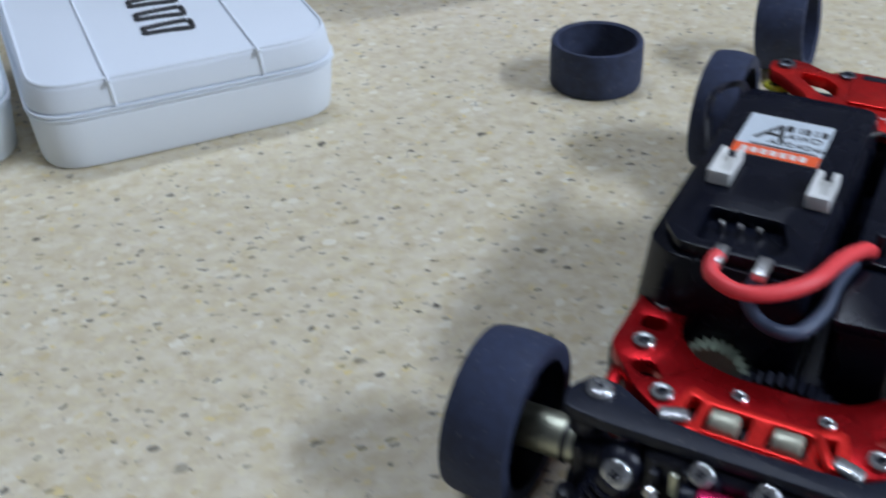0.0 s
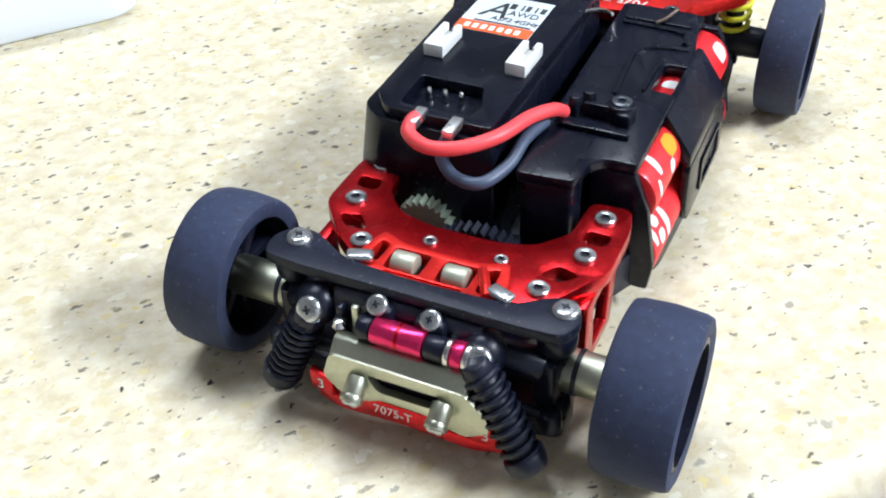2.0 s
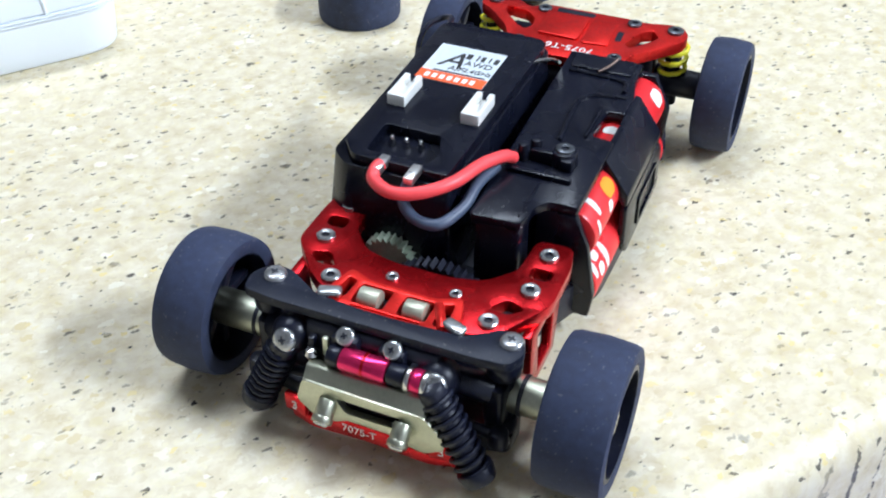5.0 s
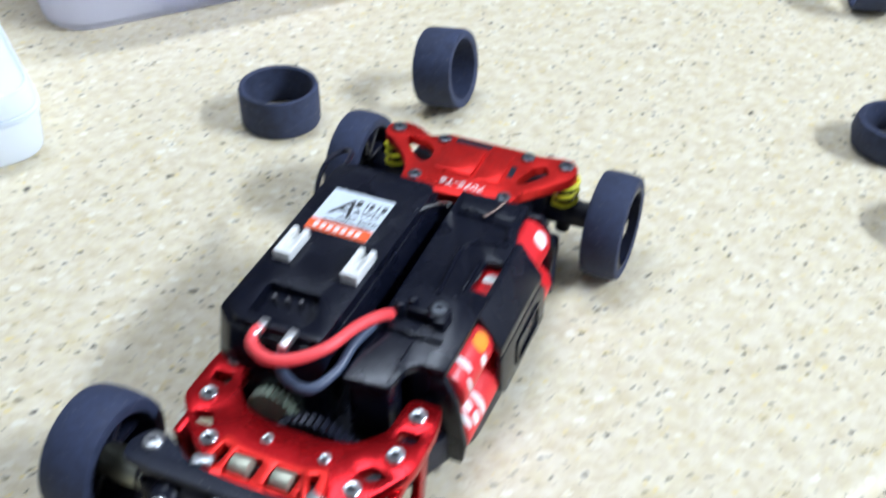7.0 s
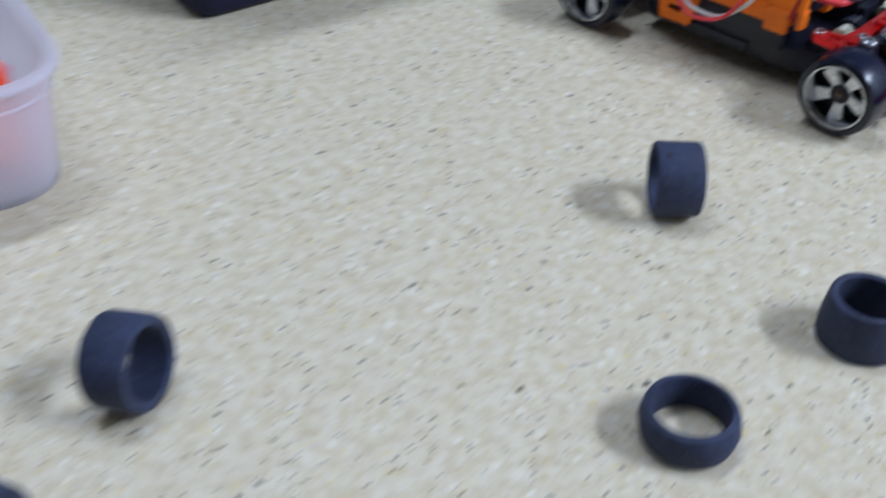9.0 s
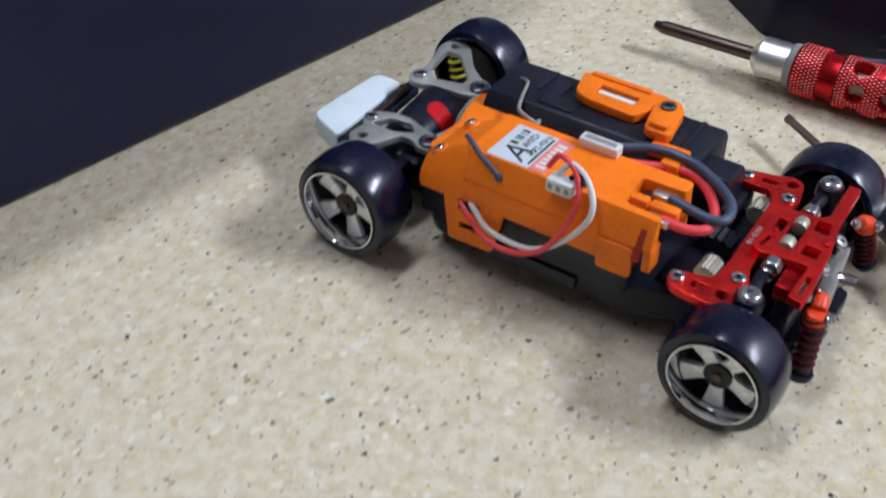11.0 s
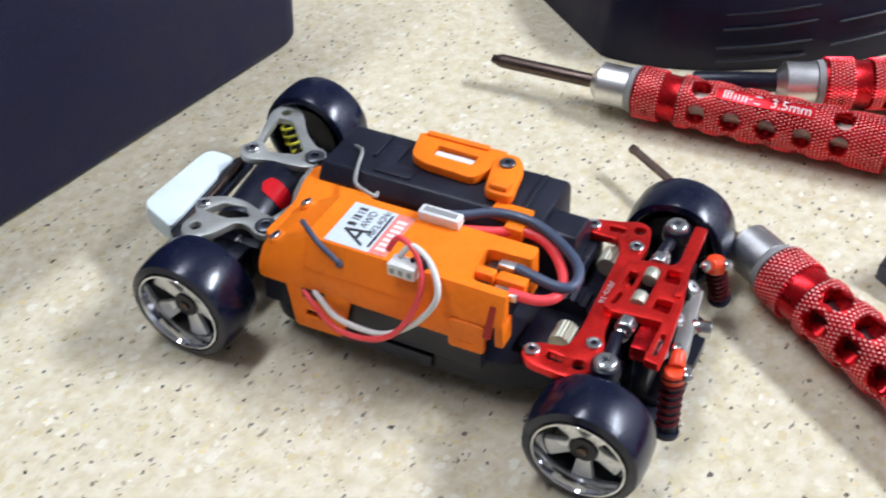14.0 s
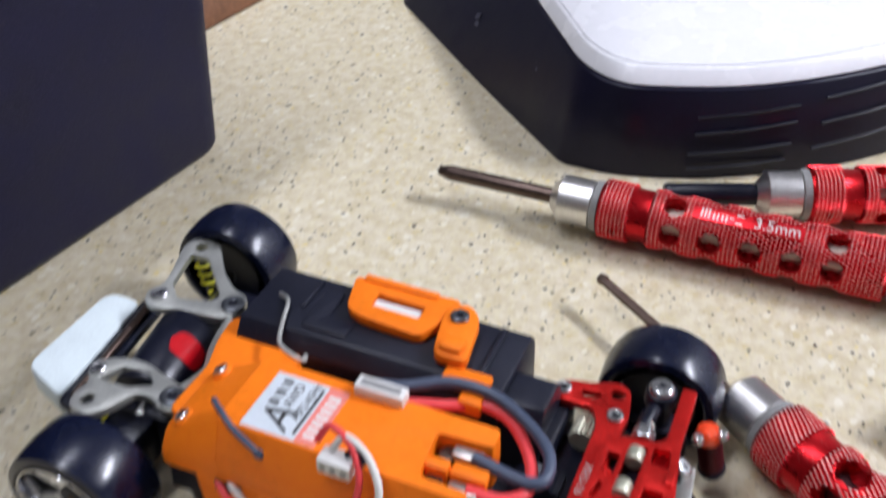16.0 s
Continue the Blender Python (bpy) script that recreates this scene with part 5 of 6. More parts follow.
def chrome_wheel(car, x, y, side, R, w, rim_r):
    """A glossy slick on a five-spoke chrome rim; side is +1 on the car's left."""
    wh = new("wheel")
    wh.parent, wh.matrix_local = car, Matrix.Translation((x * MM, y * MM, R * MM)) @ pose(0, 0, 0, -90 * side) @ pose(0, 0, 0, 0, 0, -16 if x > -50 else -3)
    part("tyre", ring(R - 0.3, rim_r, w, 0.3, 1.9, 64), MAT["tyre_black"], wh, "glossy black slick tyre")
    rim = part("rim", lathe([(rim_r - 0.05, 0.5), (rim_r - 0.05, w - 0.2), (rim_r - 0.15, w + 0.15), (rim_r - 0.6, w + 0.15), (rim_r - 0.75, w - 0.25), (rim_r - 1.2, w - 1.6), (rim_r - 1.5, w - 3.4), (rim_r - 1.7, w - 6.0), (rim_r - 1.8, 1.0)], 48), MAT["chrome"], wh, "bright chrome rim")
    part("rim_back", lathe([(0, w - 7.0), (rim_r - 1.75, w - 7.0), (rim_r - 1.85, w - 7.4)], 32), MAT["black"], wh, "dark back of the rim")
    star = []
    for k in range(5):
        for r, a in ((3.1, -36), (3.9, -22), (rim_r - 2.4, -16.5), (rim_r - 1.7, -16), (rim_r - 1.55, 0), (rim_r - 1.7, 16), (rim_r - 2.4, 16.5), (3.9, 22)):
            star.append((r * math.cos(radians(72 * k + a)), r * math.sin(radians(72 * k + a))))
    face = prism(star, 0, 1.5, b=0.3)
    for v in face.verts:
        v.co.z += w - 5.3 + 0.10 * math.hypot(v.co.x, v.co.y)
    part("spoke_star", face, MAT["spoke"], rim, "polished five-spoke star")
    part("hub_ring", rod((0, 0, w - 5.6), (0, 0, w - 2.8), 3.3, 3.0, 20, 0.2), MAT["black"], rim)
    part("hub_nut", rod((0, 0, w - 2.9), (0, 0, w - 2.2), 1.3, 1.2, 6, 0.1), MAT["dark_steel"], rim, "dark lock nut")
    return wh


def orange_car():
    car = thing("toy_car", at(324.12, 374.43, 0, -54.0), "small bare car chassis with an orange cover and chrome wheels", "toy car", "bare car chassis")
    c2 = car
    for x, y, s, r, w, rim in ((3.3, -23.9, -1, 12.75, 12.3, 9.95), (0.4, 33.2, 1, 12.75, 12.3, 9.95), (-92.6, -22.6, -1, 13.4, 13.2, 10.6), (-102.8, 34.7, 1, 13.4, 12.6, 10.6)):
        chrome_wheel(c2, x, y, s, r, w, rim)
    # tub
    tub = part("chassis_tub", prism(rounded([(-79, -17), (-74.5, -20.6), (-24, -20.2), (-14, -17), (2, -11), (2, 17), (-12, 22), (-20, 27), (-80, 27), (-82, 18)], 2, 3), 5.8, 13.5, b=0.9), MAT["black_matte"], c2)
    part("side_step", prism(rounded([(-60, -21.6), (-36, -21.4), (-36, -20), (-60, -20)], 1, 2), 7.0, 10.4, b=0.5), MAT["black_matte"], tub)
    part("side_wall", along_y([(-78.5, 12), (-24, 12), (-24, 20), (-30, 24), (-77.5, 24)], -21.6, -19.6, 0.3), MAT["black_matte"], tub)
    part("front_arm_mount", bx(-16, 12, -11, 16, 3.0, 9.0, 1.0), MAT["black"], tub)
    # orange cover
    def cover_line(far, near):
        return rounded([(-66.4, far), (-19.0, far), (-19.0, -7.2), (-29.2, -7.6), (-28.2, -17.8), (-19.4, -18.0), (-18.8, near), (-66.4, near)], [0.05, 1.2, 0.8, 1.5, 1.5, 0.6, 0.9, 0.05], 4)

    body = part("electronics_cover", prism(cover_line(-2.5, -22.8), 26.9, 33.4, b=0.7, seg=3, top=cover_line(-2.9, -20.0)), MAT["orange"], c2, "orange plastic electronics cover")
    part("cover_skirt", along_x([(-2.7, 20.6), (-2.7, 27.2), (-22.4, 27.2), (-23.1, 24.6), (-23.1, 20.6)], -66.4, -29.6, 0.25), MAT["orange"], body)
    part("cover_skirt", along_x([(-18.4, 20.6), (-18.4, 27.2), (-22.4, 27.2), (-23.1, 24.6), (-23.1, 20.6)], -29.5, -22.9, 0.25), MAT["orange"], body)
    part("rail", bx(-29.4, -19.2, -7.0, -2.8, 22.0, 26.95, 0.4), MAT["orange"], body)
    part("rail_tip", along_x([(-17.6, 21.0), (-17.6, 26.95), (-22.6, 26.95), (-22.2, 21.0)], -20.8, -18.8, 0.35), MAT["orange"], body)
    slit = bmesh.new()
    corners = [[slit.verts.new((x, -22.8 + (z - 26.9) * 0.43 - d, z)) for x, z in ((-22.7, 24.4), (-20.9, 24.4), (-20.9, 31.0), (-22.2, 31.0))] for d in (-0.5, 0.12)]
    for k in range(4):
        slit.faces.new((corners[0][k - 1], corners[0][k], corners[1][k], corners[1][k - 1]))
    slit.faces.new(corners[0])
    slit.faces.new(corners[1])
    bmesh.ops.recalc_face_normals(slit, faces=slit.faces[:])
    part("slot", slit, MAT["slot_red"], body, "deep red slot behind the cover's edge")
    part("bay_floor", bx(-29.4, -20.0, -17.7, -6.3, 24.0, 29.2, 0.3), MAT["black_matte"], body, "black bay under the terminals")
    part("bridge", bx(-30.0, -24.4, -14.8, -12.2, 29.0, 33.0, 0.6), MAT["orange"], body)
    part("bridge", bx(-24.4, -17.6, -14.2, -11.2, 28.8, 32.2, 0.6), MAT["orange"], body)
    for x, y in ((-26.4, -16.0), (-26.4, -9.4)):
        part("terminal_screw", rod((x, y, 29.2), (x, y, 31.0), 1.7, 1.7, 16, 0.2), MAT["dark_steel"], body)
    for x, y, h in ((-20.6, -16.2, 31.0), (-22.4, -9.4, 32.0)):
        part("terminal", bx(x - 3, x + 2.4, y - 1.1, y + 1.1, h - 1.2, h + 0.6, 0.3), MAT["silver"], body, "crimped metal terminal")
    # side apron with tabs
    part("tab", along_y(rounded([(-69.6, 8.4), (-57.4, 9.0), (-54.4, 21.4), (-71.0, 21.0)], 1, 2), -23.2, -21.9, 0.3, [[(-66.6, 12.4), (-61.2, 12.6), (-61.2, 14.4), (-66.6, 14.2)]]), MAT["orange"], body)
    part("tab", along_y(rounded([(-31.0, 18.2), (-22.6, 18.4), (-22.6, 26.2), (-31.0, 26.0)], 1, 2), -23.2, -21.9, 0.3, [[(-28.4, 20.6), (-25.4, 20.6), (-25.4, 22.4), (-28.4, 22.4)]]), MAT["orange"], body)
    part("slot", along_y([(-66.6, 18.4), (-61.0, 18.6), (-61.0, 21.0), (-66.6, 20.8)], -23.5, -23.1), MAT["black_matte"], body, "dark wire slot")
    # sloping tail of the cover
    tail = along_x([(-2.4, 20.0), (-2.4, 32.2), (-3.8, 33.4), (-19.2, 33.4), (-20.6, 32.4), (-22.6, 27.4), (-23.1, 24.6), (-23.1, 20.4)], -78.6, -65.8, 0)
    for v in tail.verts:
        if v.co.x < -72:
            v.co.z = 20 + (v.co.z - 20) * 0.52
    bmesh.ops.bevel(tail, geom=[e for e in tail.edges if all(v.co.x < -72 for v in e.verts)], offset=1.6, segments=4, affect="EDGES", profile=0.5)
    part("tail", tail, MAT["orange"], body)
    part("tail_lip", prism(rounded([(-80.8, -15.5), (-76, -17), (-72, -2.0), (-64.5, -1.8), (-64.5, 6.2), (-75.0, 12.0), (-80.0, 12.4), (-83.6, 11.0), (-82.8, 4.0), (-80.6, -3.0)], 1.4, 3), 22.0, 26.2, b=1.2), MAT["orange"], body)
    for x, y in ((-75.4, -18.2), (-75.4, -5.2)):
        z = 33.4 + (x + 66.5) * 0.532
        part("screw_boss", rod((x + 0.3, y, z - 0.8), (x - 0.1, y, z + 0.15), 2.2, 1.9, 20, 0.2), MAT["orange"], body)
        screw(body, x - 0.1, y, z - 0.1, (-0.47, 0, 0.88), 0.85, "cap")
    lab = label_plate(body, "label", -62.0, -47.2, -19.4, -5.4, 33.4, 4.0, MAT["print_pink"], 0)
    lettering("writing", "A", 9.0, MAT["print_black"], lab, at(-56.2, -15.8, 33.55, 90), stretch=0.9, shear=0.25)
    for y0, wide in ((-13.0, 1.1), (-10.9, 0.35), (-10.1, 0.8), (-8.5, 0.35), (-7.5, 0.9)):
        part("print_bar", bx(-60.0, -58.0, y0, y0 + wide, 33.53, 33.56, 0), MAT["print_black"], lab)
    lettering("writing", "AWD", 2.7, MAT["print_black"], lab, at(-56.2, -9.8, 33.55, 90), stretch=0.9)
    lettering("writing", "ASF2.4GHz", 2.2, MAT["print_black"], lab, at(-53.4, -10.4, 33.55, 90), stretch=0.9)
    part("print_bar", bx(-52.3, -51.7, -18.0, -6.6, 33.53, 33.56, 0), MAT["print_black"], lab)
    # sockets, plug and leads
    sock = part("socket", bx(-46.8, -37.0, -5.2, -2.0, 33.2, 35.8, 0.4), MAT["white"], c2, "white plastic plug socket")
    part("opening", bx(-45.8, -38.0, -4.4, -2.8, 35.6, 35.85, 0), MAT["plain_grey"], sock)
    plug = part("plug", bx(-44.6, -38.2, -23.2, -19.4, 32.6, 35.9, 0.5), MAT["white"], c2, "white plastic plug")
    for k in range(3):
        part("pin_slot", bx(-43.9 + k * 2.0, -42.9 + k * 2.0, -23.3, -22.2, 33.6, 34.9, 0), MAT["plain_grey"], plug)
    part("white_lead", tube([(-43.0, -20.4, 36.0), (-40.6, -19.0, 38.6), (-35.8, -20.6, 37.0), (-32.6, -23.6, 33.4), (-33.6, -25.2, 29.0), (-38.4, -25.8, 22.8), (-46.0, -26.0, 17.6), (-56.4, -25.4, 17.4), (-61.6, -24.0, 20.2), (-64.0, -22.6, 20.6)], 0.68, 10), MAT["wire_white"], c2, "thin white lead")
    part("red_lead", tube([(-46.0, -19.8, 36.2), (-44.0, -18.2, 39.0), (-39.2, -20.0, 37.8), (-36.4, -23.2, 33.8), (-37.6, -25.6, 27.2), (-42.0, -26.8, 19.8), (-48.2, -27.2, 16.2), (-56.4, -26.6, 15.4), (-62.6, -25.2, 19.0), (-66.2, -23.2, 20.2)], 0.66, 10), MAT["wire_red"], c2, "thin red lead")
    part("black_lead", tube([(-40.0, -20.6, 36.2), (-37.6, -20.0, 37.6), (-36.0, -21.6, 36.2)], 0.6, 8), MAT["black"], c2, "thin black lead")
    part("aerial_wire", tube([(-69.3, -16.2, 33.4), (-66.4, -18.4, 33.8), (-62.6, -20.6, 33.0), (-58.6, -21.6, 31.2), (-57.0, -21.5, 29.6)], 0.62, 10), MAT["wire_grey"], c2, "short grey aerial wire")
    part("aerial_boot", rod((-56.9, -20.9, 29.2), (-57.3, -21.9, 30.3), 1.05, 0.9, 14, 0.2), MAT["wire_grey"], c2)
    part("grey_lead", tube([(-46.0, 0.6, 31.0), (-39.6, 1.6, 32.0), (-32.6, 5.2, 32.4), (-24.3, 5.6, 32.2), (-16.2, 1.8, 32.0), (-10.2, -3.5, 31.8), (-9.0, -9.0, 31.6), (-12.3, -11.0, 31.8), (-21.5, -9.6, 32.2)], 1.15, 12), MAT["wire_grey"], c2, "blue-grey rubber power lead")
    part("pink_lead", tube([(-40.0, 0.2, 29.0), (-32.0, 1.8, 29.8), (-25.5, 4.4, 30.0), (-19.1, 2.4, 30.0), (-13.2, -4.5, 30.0), (-11.2, -11.0, 30.0), (-14.3, -14.8, 30.2), (-20.5, -16.0, 31.0)], 1.15, 12), MAT["wire_red"], c2, "coral red rubber power lead")
    # battery holder
    hold = part("battery_holder", along_x([(6.4, 13), (6.4, 26.5), (9.2, 30.0), (25.6, 30.0), (27.6, 27.4), (28.0, 13)], -80, -23.5, 0.5), MAT["black_matte"], c2)
    part("holder_front", along_x([(6.8, 12), (6.8, 25.0), (9.2, 28.2), (17.0, 28.2), (19.4, 25.4), (19.6, 12)], -23.6, -15.2, 0.5), MAT["black_matte"], hold)
    part("holder_nose", bx(-18.8, -13.0, 8.0, 22.5, 10.0, 21.0, 0.8), MAT["black_matte"], hold)
    part("ridge", bx(-69.8, -68.8, 15.6, 25.0, 30.0, 30.6, 0.25), MAT["black_matte"], hold)
    part("ridge", prism(rounded([(-67, 10.5), (-57, 10.5), (-57, 15), (-63, 15), (-63, 22), (-67, 22)], 0.6, 2), 30.0, 30.5, b=0.2), MAT["black_matte"], hold)
    part("ridge", bx(-29.4, -28.2, 11.0, 25.0, 30.0, 30.8, 0.25), MAT["black_matte"], hold)
    part("rear_block", prism(rounded([(-84, 10), (-77, 8), (-77, 28), (-82, 28)], 1, 2), 8, 25, b=0.6), MAT["black_matte"], hold)
    clipo = part("cover_clip", prism(rounded([(-62.4, 26.4), (-60.0, 17.0), (-56.0, 15.4), (-43.0, 14.6), (-40.6, 20.0), (-39.2, 27.4)], [1.5, 2, 2, 1.5, 2, 1.5], 4), 30.2, 32.4, [rounded([(-55.8, 19.4), (-45.2, 19.2), (-45.2, 22.8), (-55.8, 23.2)], 0.4, 2)], 0.35), MAT["orange"], c2, "orange plastic clip")
    part("slot_liner", bx(-55.6, -45.4, 19.4, 22.0, 30.25, 31.6, 0), MAT["white"], clipo)
    part("slot_floor", bx(-55.6, -45.4, 22.0, 23.0, 30.1, 30.5, 0), MAT["black_matte"], clipo)
    part("raised_edge", bx(-60.4, -44.0, 25.6, 27.4, 32.2, 33.0, 0.4), MAT["orange"], clipo)
    catch = part("swivel_catch", prism(rounded([(-41.0, 22.0), (-40.4, 25.6), (-36.2, 26.2), (-33.4, 22.6), (-32.4, 16.0), (-31.4, 10.6), (-38.4, 10.6), (-39.6, 15.4)], 2.0, 4), 30.6, 33.2, b=0.6), MAT["orange"], c2, "orange plastic swivel catch")
    screw(catch, -37.4, 21.8, 33.2, size=1.0, kind="dark")
    part("finger", bx(-37.8, -33.0, 11.6, 15.4, 33.0, 34.6, 0.9), MAT["orange"], catch)
    part("tongue", bx(-35.4, -26.0, 7.0, 11.4, 28.6, 31.0, 0.6), MAT["orange"], catch)
    part("tongue", bx(-30.0, -25.4, 2.4, 6.0, 28.0, 31.6, 0.6), MAT["orange"], catch)
    # front gear and the well
    part("gear_well", bx(-19.0, -6.0, -14, 17, 9.5, 15.5, 0.6), MAT["black"], c2)
    for gx, gy, gr, gz, gm in ((-12.5, 1.5, 5.4, 14.5, "black_matte"), (-9.0, -13.4, 2.4, 21.0, "brass"), (-9.0, 15.5, 2.4, 19.0, "brass")):
        pts = []
        for k in range(36):
            a = 2 * math.pi * k / 36
            rr = gr * (1.06 if k % 2 else 0.92)
            pts.append((gx + rr * math.cos(a), gz + rr * math.sin(a)))
        part("gear", along_y(pts, gy - 2.6, gy + 2.6), MAT[gm], c2)
    # red front bulkhead: a bar across with two ears, and a forward frame
    ears = [(-15.0, -22.4), (-12.4, -25.0), (-3.8, -25.6), (-0.2, -23.4), (0.6, -15.5), (-1.4, -10.0), (-2.0, 12.5), (-1.6, 19.0), (-3.0, 25.6), (-5.8, 27.0), (-10.0, 25.2), (-15.9, 23.8), (-18.4, 21.0), (-16.4, 18.6), (-8.6, 18.8), (-6.8, 15.0), (-6.0, -12.0), (-6.6, -17.6), (-13.0, -19.0)]
    eholes = [rounded([(-9.8, -22.4), (-5.6, -22.6), (-5.6, -20.4), (-9.6, -20.2)], 0.8, 3), circle(-2.8, -21.4, 1.5, 12), circle(-5.2, 23.8, 1.5, 12), rounded([(-12.0, 20.8), (-8.0, 21.4), (-8.0, 23.2), (-12.0, 22.8)], 0.7, 3)]
    bulk = part("front_bulkhead", prism(rounded(ears, 1.5, 3), 21.0, 23.0, eholes, 0.3), MAT["red"], c2, "red anodised aluminium plate with white print")
    lettering("writing", "7075-T6", 2.2, MAT["print_white"], bulk, at(-4.9, 1.0, 23.06, -90), stretch=1.0)
    for x, y in ((-12.7, -21.7), (-2.0, -14.9), (-15.4, 21.2), (-4.0, 17.7)):
        screw(bulk, x, y, 23.0, size=0.98)
    frame_out = [(-3.8, -5.0), (-1.5, -6.1), (4.4, -5.2), (9.0, -4.8), (8.8, -16.4), (12.2, -16.8), (12.2, -11.0), (11.2, 2.4), (10.0, 9.6), (9.4, 13.4), (9.0, 28.2), (6.2, 28.2), (6.6, 14.4), (5.4, 12.9), (1.4, 12.4), (-3.8, 11.2)]
    gaps = [[(0.8, -2.0), (4.1, -2.0), (4.1, 10.8), (0.8, 10.8)], [(-2.3, 2.8), (-0.1, 2.8), (-0.1, 7.6), (-2.3, 7.6)], [(-2.8, -3.8), (-1.6, -4.0), (-1.0, 0.2), (-2.0, 0.4)], [(5.2, 7.4), (8.8, 7.2), (8.0, 11.8), (5.0, 11.6)], [(5.6, -2.0), (9.4, -2.2), (9.4, 1.8), (5.8, 1.8)], [(9.8, -14.6), (11.0, -14.6), (11.0, -8.0), (9.8, -8.0)]]
    part("steering_frame", prism(rounded(frame_out, 0.6, 3), 23.0, 25.0, [rounded(g, 0.6, 3) for g in gaps], 0.3), MAT["red"], bulk)
    part("frame_floor", prism(rounded([(4.7, -9.6), (8.4, -9.6), (10.0, 2.0), (9.0, 12.4), (4.8, 12.2)], 0.5, 2), 21.4, 22.9, b=0.2), MAT["red_deep"], bulk)
    # black sheet added below the frame in place of shade in its gaps
    part("shade_sheet", bx(-3.4, 4.6, -4.6, 11.2, 20.6, 21.3, 0.2), MAT["black_matte"], bulk, "black sheet that stands for shade in the frame's gaps")
    part("boss", rod((-1.2, 2.6, 23.2), (-1.2, 2.6, 25.3), 0.9, 0.7, 12, 0.15), MAT["red"], bulk)
    for y0 in (-1.2, 7.0):
        part("pin", rod((2.3, y0, 24.1), (2.3, y0 + 3.2, 24.1), 1.75, 1.75, 16, 0.3), MAT["brass"], bulk, "pale metal roller")
    for y in (-7.6, 14.6):
        part("lock_nut", rod((2.2, y - 1.4, 23.4), (2.2, y + 1.6, 23.4), 2.2, 2.2, 6, 0.3), MAT["screw"], bulk, "bright steel lock nut")
    part("side_block", bx(8.9, 10.4, 3.2, 6.6, 24.9, 25.8, 0.3), MAT["red"], bulk)
    part("side_block", bx(4.8, 8.4, -12.6, -9.0, 19.6, 23.4, 0.5), MAT["red_deep"], bulk)
    for y in (-9.6, 16.6):
        part("bright_nut", rod((1.8, y, 22.0), (1.8, y + 2.8, 22.0), 1.9, 1.9, 6, 0.3), MAT["steel"], c2)
    # suspension
    for s, y in ((-1, -20.8), (1, 26.0)):
        part("knuckle", join(rod((2.6, y, 5.0), (2.6, y, 22.5), 2.5, 2.5, 16, 0.4), rod((2.6, y, 21.8), (2.6, y, 25.2), 3.2, 3.0, 18, 0.4), bx(-1.0, 6.4, y - 3.0, y + 3.0, 9.0, 17.0, 1.0)), MAT["black"], c2)
        screw(car, 2.6, y, 25.2, size=1.25, kind="cross")
        part("link", rod((2.4, y - s * 1.5, 22.8), (1.2, y - s * 11.0, 22.4), 1.4, 1.4, 12, 0.2), MAT["black"], c2)
        part("lower_arm", prism(rounded([(-4, y - s * 14), (8, y - s * 14), (5, y + s * 1), (-1, y + s * 1)][::s], 1.5, 3), 3.4, 6.6, b=0.5), MAT["black"], c2)
        part("axle", rod((2.8, y - s * 12, 13.0), (2.8, y + s * 8, 13.0), 1.6, 1.6, 12, 0.2), MAT["steel"], c2)
    part("nose_bar", prism(rounded([(9.2, 15.0), (12.4, 16.8), (14.4, 0.0), (15.2, -9.8), (12.4, -9.8), (11.0, -0.2)][::-1], 0.5, 2), 12.6, 17.4, b=0.35), MAT["arm_alu"], c2, "grey aluminium nose bar")
    part("nose_plate", prism(rounded([(6, -14), (13, -15), (15.2, -6), (15.2, 14), (13, 20), (6, 20)], 1.5, 3), 3.2, 6.4, b=0.5), MAT["black"], c2)
    part("nose_block", bx(5.6, 9.4, -12, 22, 9.0, 20.2, 0.8), MAT["black"], c2)
    for y in (2.1, 12.6, -8.8):
        part("nose_lug", bx(8.4, 10.8, y - 1.5, y + 1.5, 17.6, 20.8, 0.6), MAT["black"], c2)
    for y, z in ((2.1, 20.6), (12.6, 20.6), (-8.8, 20.8)):
        screw(car, 10.4, y, z, (0.6, 0, 0.8), 0.95, "cross")
    part("nose_stud", rod((13.0, 6.0, 15.8), (17.2, 6.6, 15.8), 1.9, 1.9, 14, 0.3), MAT["steel"], c2)
    part("nose_stud", rod((14.4, -6.4, 14.4), (17.2, -6.4, 14.4), 1.9, 1.9, 14, 0.3), MAT["steel"], c2)
    for s, p0, p1 in ((-1, (14.6, -13.0, 20.0), (15.4, -16.4, 5.4)), (1, (12.8, 23.4, 20.0), (14.4, 27.6, 6.0))):
        sh = part("shock", join(rod(p0, p1, 1.9, 1.9, 16, 0.3), rod(Vector(p1) * 0.9 + Vector(p0) * 0.1, Vector(p1), 2.9, 2.5, 16, 0.3)), MAT["black"], c2)
        part("spring", coil(p0, Vector(p0) * 0.15 + Vector(p1) * 0.85, 2.15, 0.42, 7), MAT["spring_red"], sh, "dark red coil spring")
        top = part("shock_top", join(rod((p0[0], p0[1], 18.2), (p0[0], p0[1], 21.2), 2.6, 2.2, 18, 0.7), rod((p0[0] - 0.4, p0[1] + 4.2 * (1 if s < 0 else -1), 22.6), (p0[0], p0[1] - 1.0 * s, 21.0), 1.3, 1.8, 12, 0.4)), MAT["orange_red"], sh, "orange-red shock cap")
        part("ball", lathe([(0, -1.3), (0.9, -0.9), (1.3, 0), (0.9, 0.9), (0, 1.3)], 14), MAT["steel"], sh).matrix_local = at(p0[0] + 2.6, p0[1], 20.4)
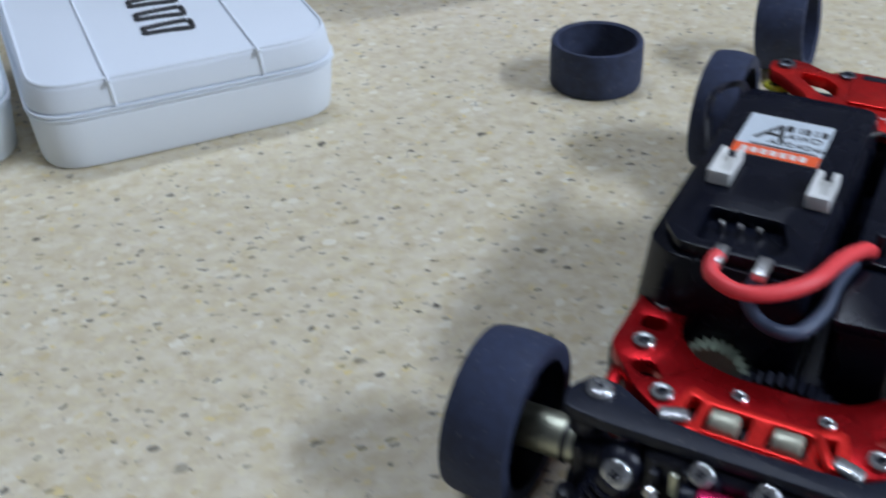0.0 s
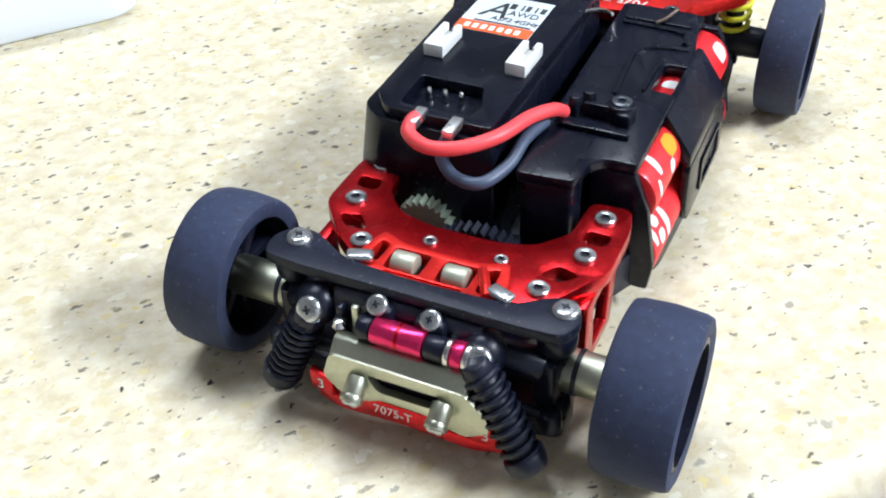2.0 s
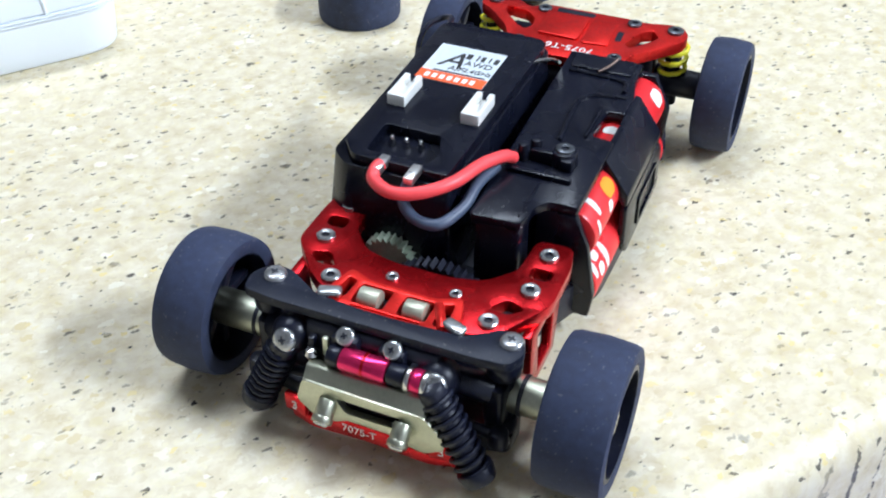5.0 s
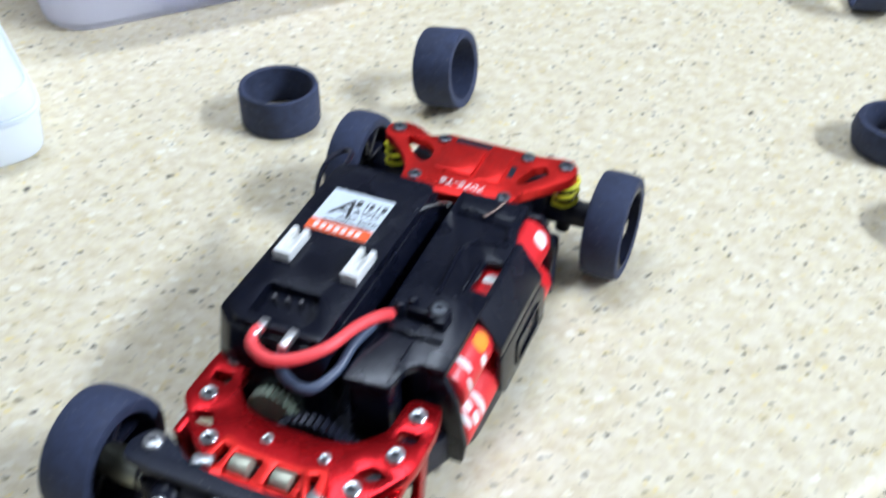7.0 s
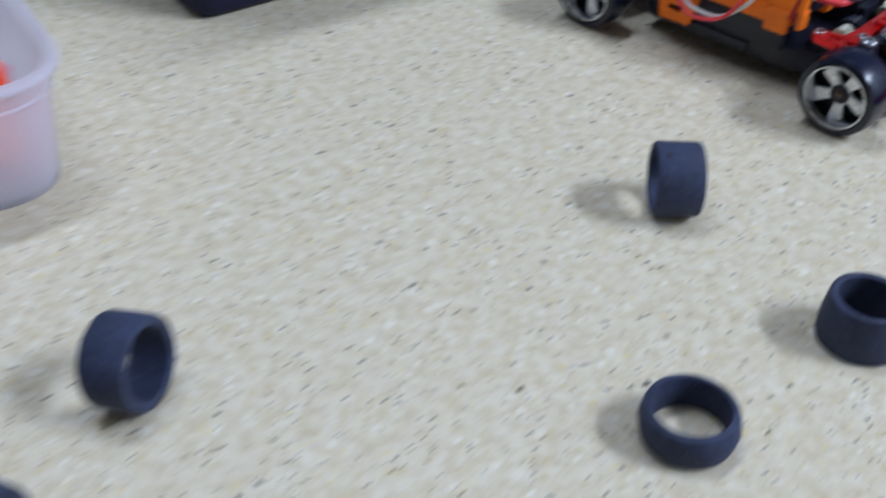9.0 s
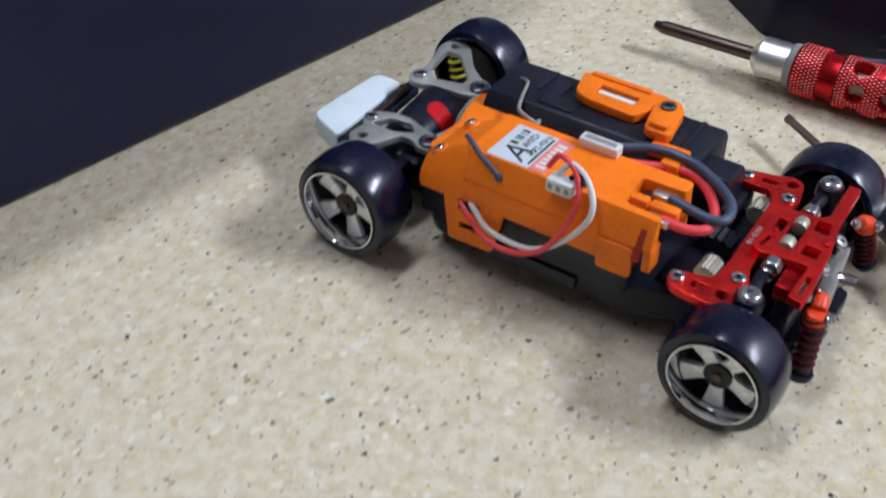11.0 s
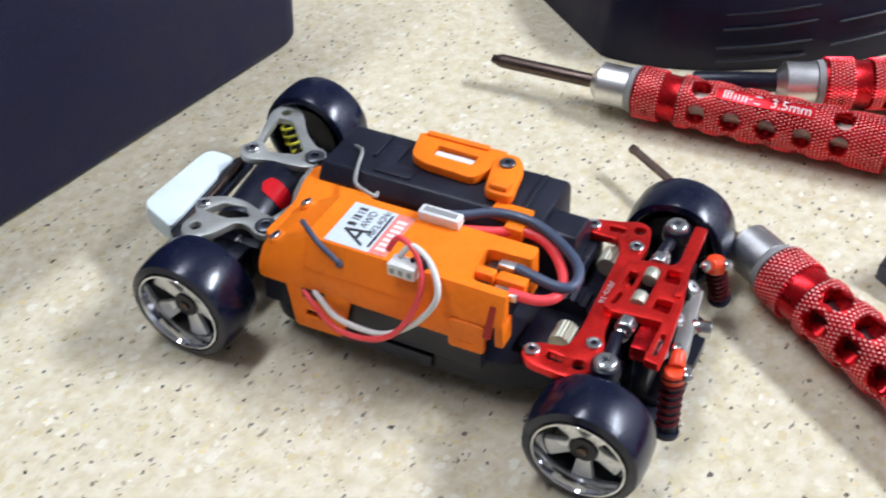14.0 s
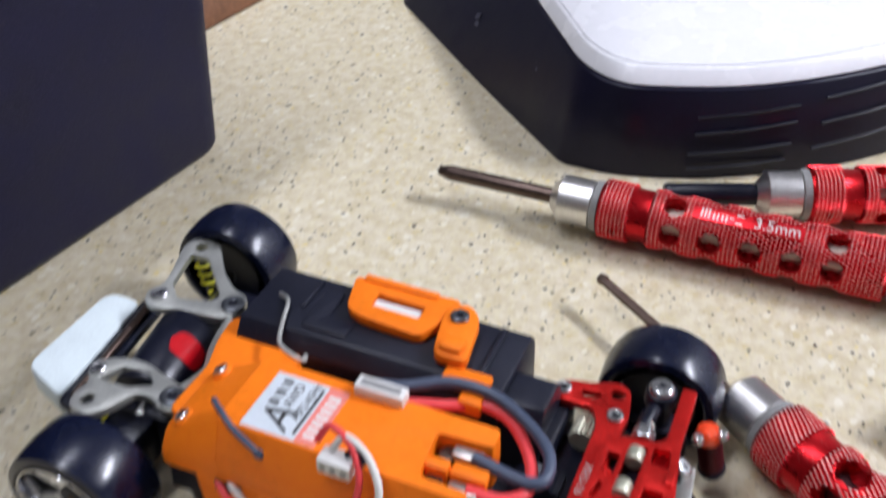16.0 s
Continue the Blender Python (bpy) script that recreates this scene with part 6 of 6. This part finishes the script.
        part("ball", lathe([(0, -1.3), (0.9, -0.9), (1.3, 0), (0.9, 0.9), (0, 1.3)], 14), MAT["steel"], sh).matrix_local = at(p0[0] - 1.2, p0[1] + 4.6 * -s, 22.4)
    # rear pod
    part("rear_axle_case", bx(-100, -84, -10, 18, 5, 14, 1.2), MAT["black"], c2)
    part("motor_can", rod((-94.4, -7.5, 14.6), (-97.2, 15.0, 14.6), 7.4, 7.6, 30, 0.8), MAT["black"], c2)
    band = bmesh.new()
    cols = []
    for k in range(13):
        a, q = radians(8 + 66 * k / 12), 3.1 * math.sqrt(1.02 - ((k - 6) / 6) ** 4)
        cols.append([band.verts.new((xx + 7.75 * math.sin(a), yy, 14.6 + 7.75 * math.cos(a))) for xx, yy in ((-95.8 + 0.12 * q, 4.2 - q), (-95.8 - 0.12 * q, 4.2 + q))])
    for p, q in zip(cols, cols[1:]):
        band.faces.new((p[0], p[1], q[1], q[0]))
    part("motor_band", band, MAT["motor_red"], c2, "bright red translucent motor band")
    part("rear_axle", rod((-92.3, -24, 13), (-102.2, 36, 12.5), 1.6, 1.6, 12, 0.2), MAT["steel"], c2)
    for s, y in ((-1, -15.5), (1, 25.0)):
        part("gearbox_cap", bx(-98, -88, y - 3.5, y + 3.5, 7, 17, 1.0), MAT["black"], c2)
    near = [(-103.2, -17.0), (-101.8, -20.0), (-97.4, -20.6), (-94.4, -17.6), (-91.8, -11.6), (-88.0, -11.6), (-85.4, -13.6), (-82.0, -13.0), (-81.4, -9.6), (-83.6, -7.0), (-88.0, -6.0), (-94.4, -4.0), (-99.6, -4.2), (-104.4, -6.8), (-105.0, -10.4), (-102.2, -12.4)]
    nh = [rounded([(-101.4, -11.2), (-98.6, -6.6), (-92.8, -6.0), (-89.8, -8.7), (-94.4, -11.3)], 0.7, 3), circle(-99.8, -16.8, 1.5, 14)]
    arm = part("pod_arm", prism(rounded(near, 1.6, 3), 20.6, 22.4, nh, 0.3), MAT["arm_alu"], c2, "scuffed bare aluminium pod arm")
    screw(arm, -84.2, -10.4, 22.4, size=1.35, kind="dark")
    screw(arm, -102.8, -9.2, 22.4, size=1.0, kind="cap")
    far = [(-110.2, 31.5), (-109.3, 35.8), (-105.5, 36.8), (-101.8, 34.0), (-96.0, 26.6), (-91.0, 22.6), (-87.0, 21.5), (-85.4, 17.8), (-87.0, 14.2), (-91.0, 13.0), (-99.0, 12.6), (-103.0, 10.8), (-106.8, 11.6), (-108.6, 15.0), (-106.4, 18.4), (-107.4, 22.4)]
    fh = [rounded([(-107.0, 29.8), (-102.6, 30.0), (-92.6, 19.6), (-93.4, 17.4), (-100.8, 15.4), (-105.0, 19.4)], 1.0, 3), circle(-106.2, 32.8, 1.5, 14)]
    arm2 = part("pod_arm", prism(rounded(far, 1.6, 3), 20.6, 22.4, fh, 0.3), MAT["arm_alu"], c2, "scuffed bare aluminium pod arm")
    screw(arm2, -88.2, 17.8, 22.4, size=1.35, kind="dark")
    screw(arm2, -105.0, 14.8, 22.4, size=1.1, kind="cap")
    part("pod_strap", tube([(-84.4, -7.0, 21.8), (-83.4, -4.4, 22.0), (-82.6, -0.8, 22.4), (-84.6, 4.2, 22.4), (-86.2, 10.0, 22.0), (-86.6, 14.0, 21.8)], 1.0, 8), MAT["arm_alu"], c2)
    for x, y in ((-99.2, -16.8), (-104.4, 31.4)):
        part("spring_post", rod((x + 1.5, y, 6.0), (x, y, 20.8), 1.8, 1.8, 14, 0.2), MAT["black"], c2)
        part("spring", coil((x + 1.2, y, 13.0), (x, y, 20.2), 2.6, 0.45, 3.2), MAT["yellow"], c2, "yellow coil spring")
    tplate = part("tail_plate", prism(rounded([(-110.4, -14.8), (-106.8, -15.4), (-105.8, -10), (-108.2, 18.6), (-111.8, 19.8), (-113.4, 17.5)], 1.0, 3), 13.6, 15.4, b=0.3), MAT["carbon"], c2)
    part("tail_rail", rod((-107.4, -13.0, 16.4), (-110.4, 18.0, 16.4), 1.0, 1.0, 10, 0.2), MAT["dark_steel"], c2)
    part("foam_bumper", prism(rounded([(-122.6, -9.4), (-110.4, -14.2), (-112.8, 16.6), (-121.6, 17.2)], [3, 1.5, 2, 4], 4), 10.4, 16.4, b=1.4, seg=3), MAT["foam"], c2, "white foam bumper")
    part("body_clip", tube([(-80.4, 21.6, 27.0), (-76.0, 18.0, 29.6), (-72.4, 15.2, 31.0), (-70.4, 9.6, 30.8), (-68.0, 4.2, 30.6), (-64.6, 2.2, 30.6), (-61.4, 1.8, 30.2), (-61.8, 3.4, 30.0)], 0.5, 8), MAT["arm_alu"], c2, "bent steel spring clip")
    return car


MAT["slot_red"] = surface("deep_red_plastic", (0.40, 0.02, 0.008), 0.5, spread=0.2, bump=0.05)
MAT["spring_red"] = surface("dark_red_spring_wire", (0.085, 0.004, 0.007), 0.42, metal=0.3, bump=0.05)
MAT["motor_red"] = surface("translucent_red_plastic", (0.55, 0.006, 0.012), 0.12, spread=0.1, bump=0.02, coat=0.6)
orange_car()
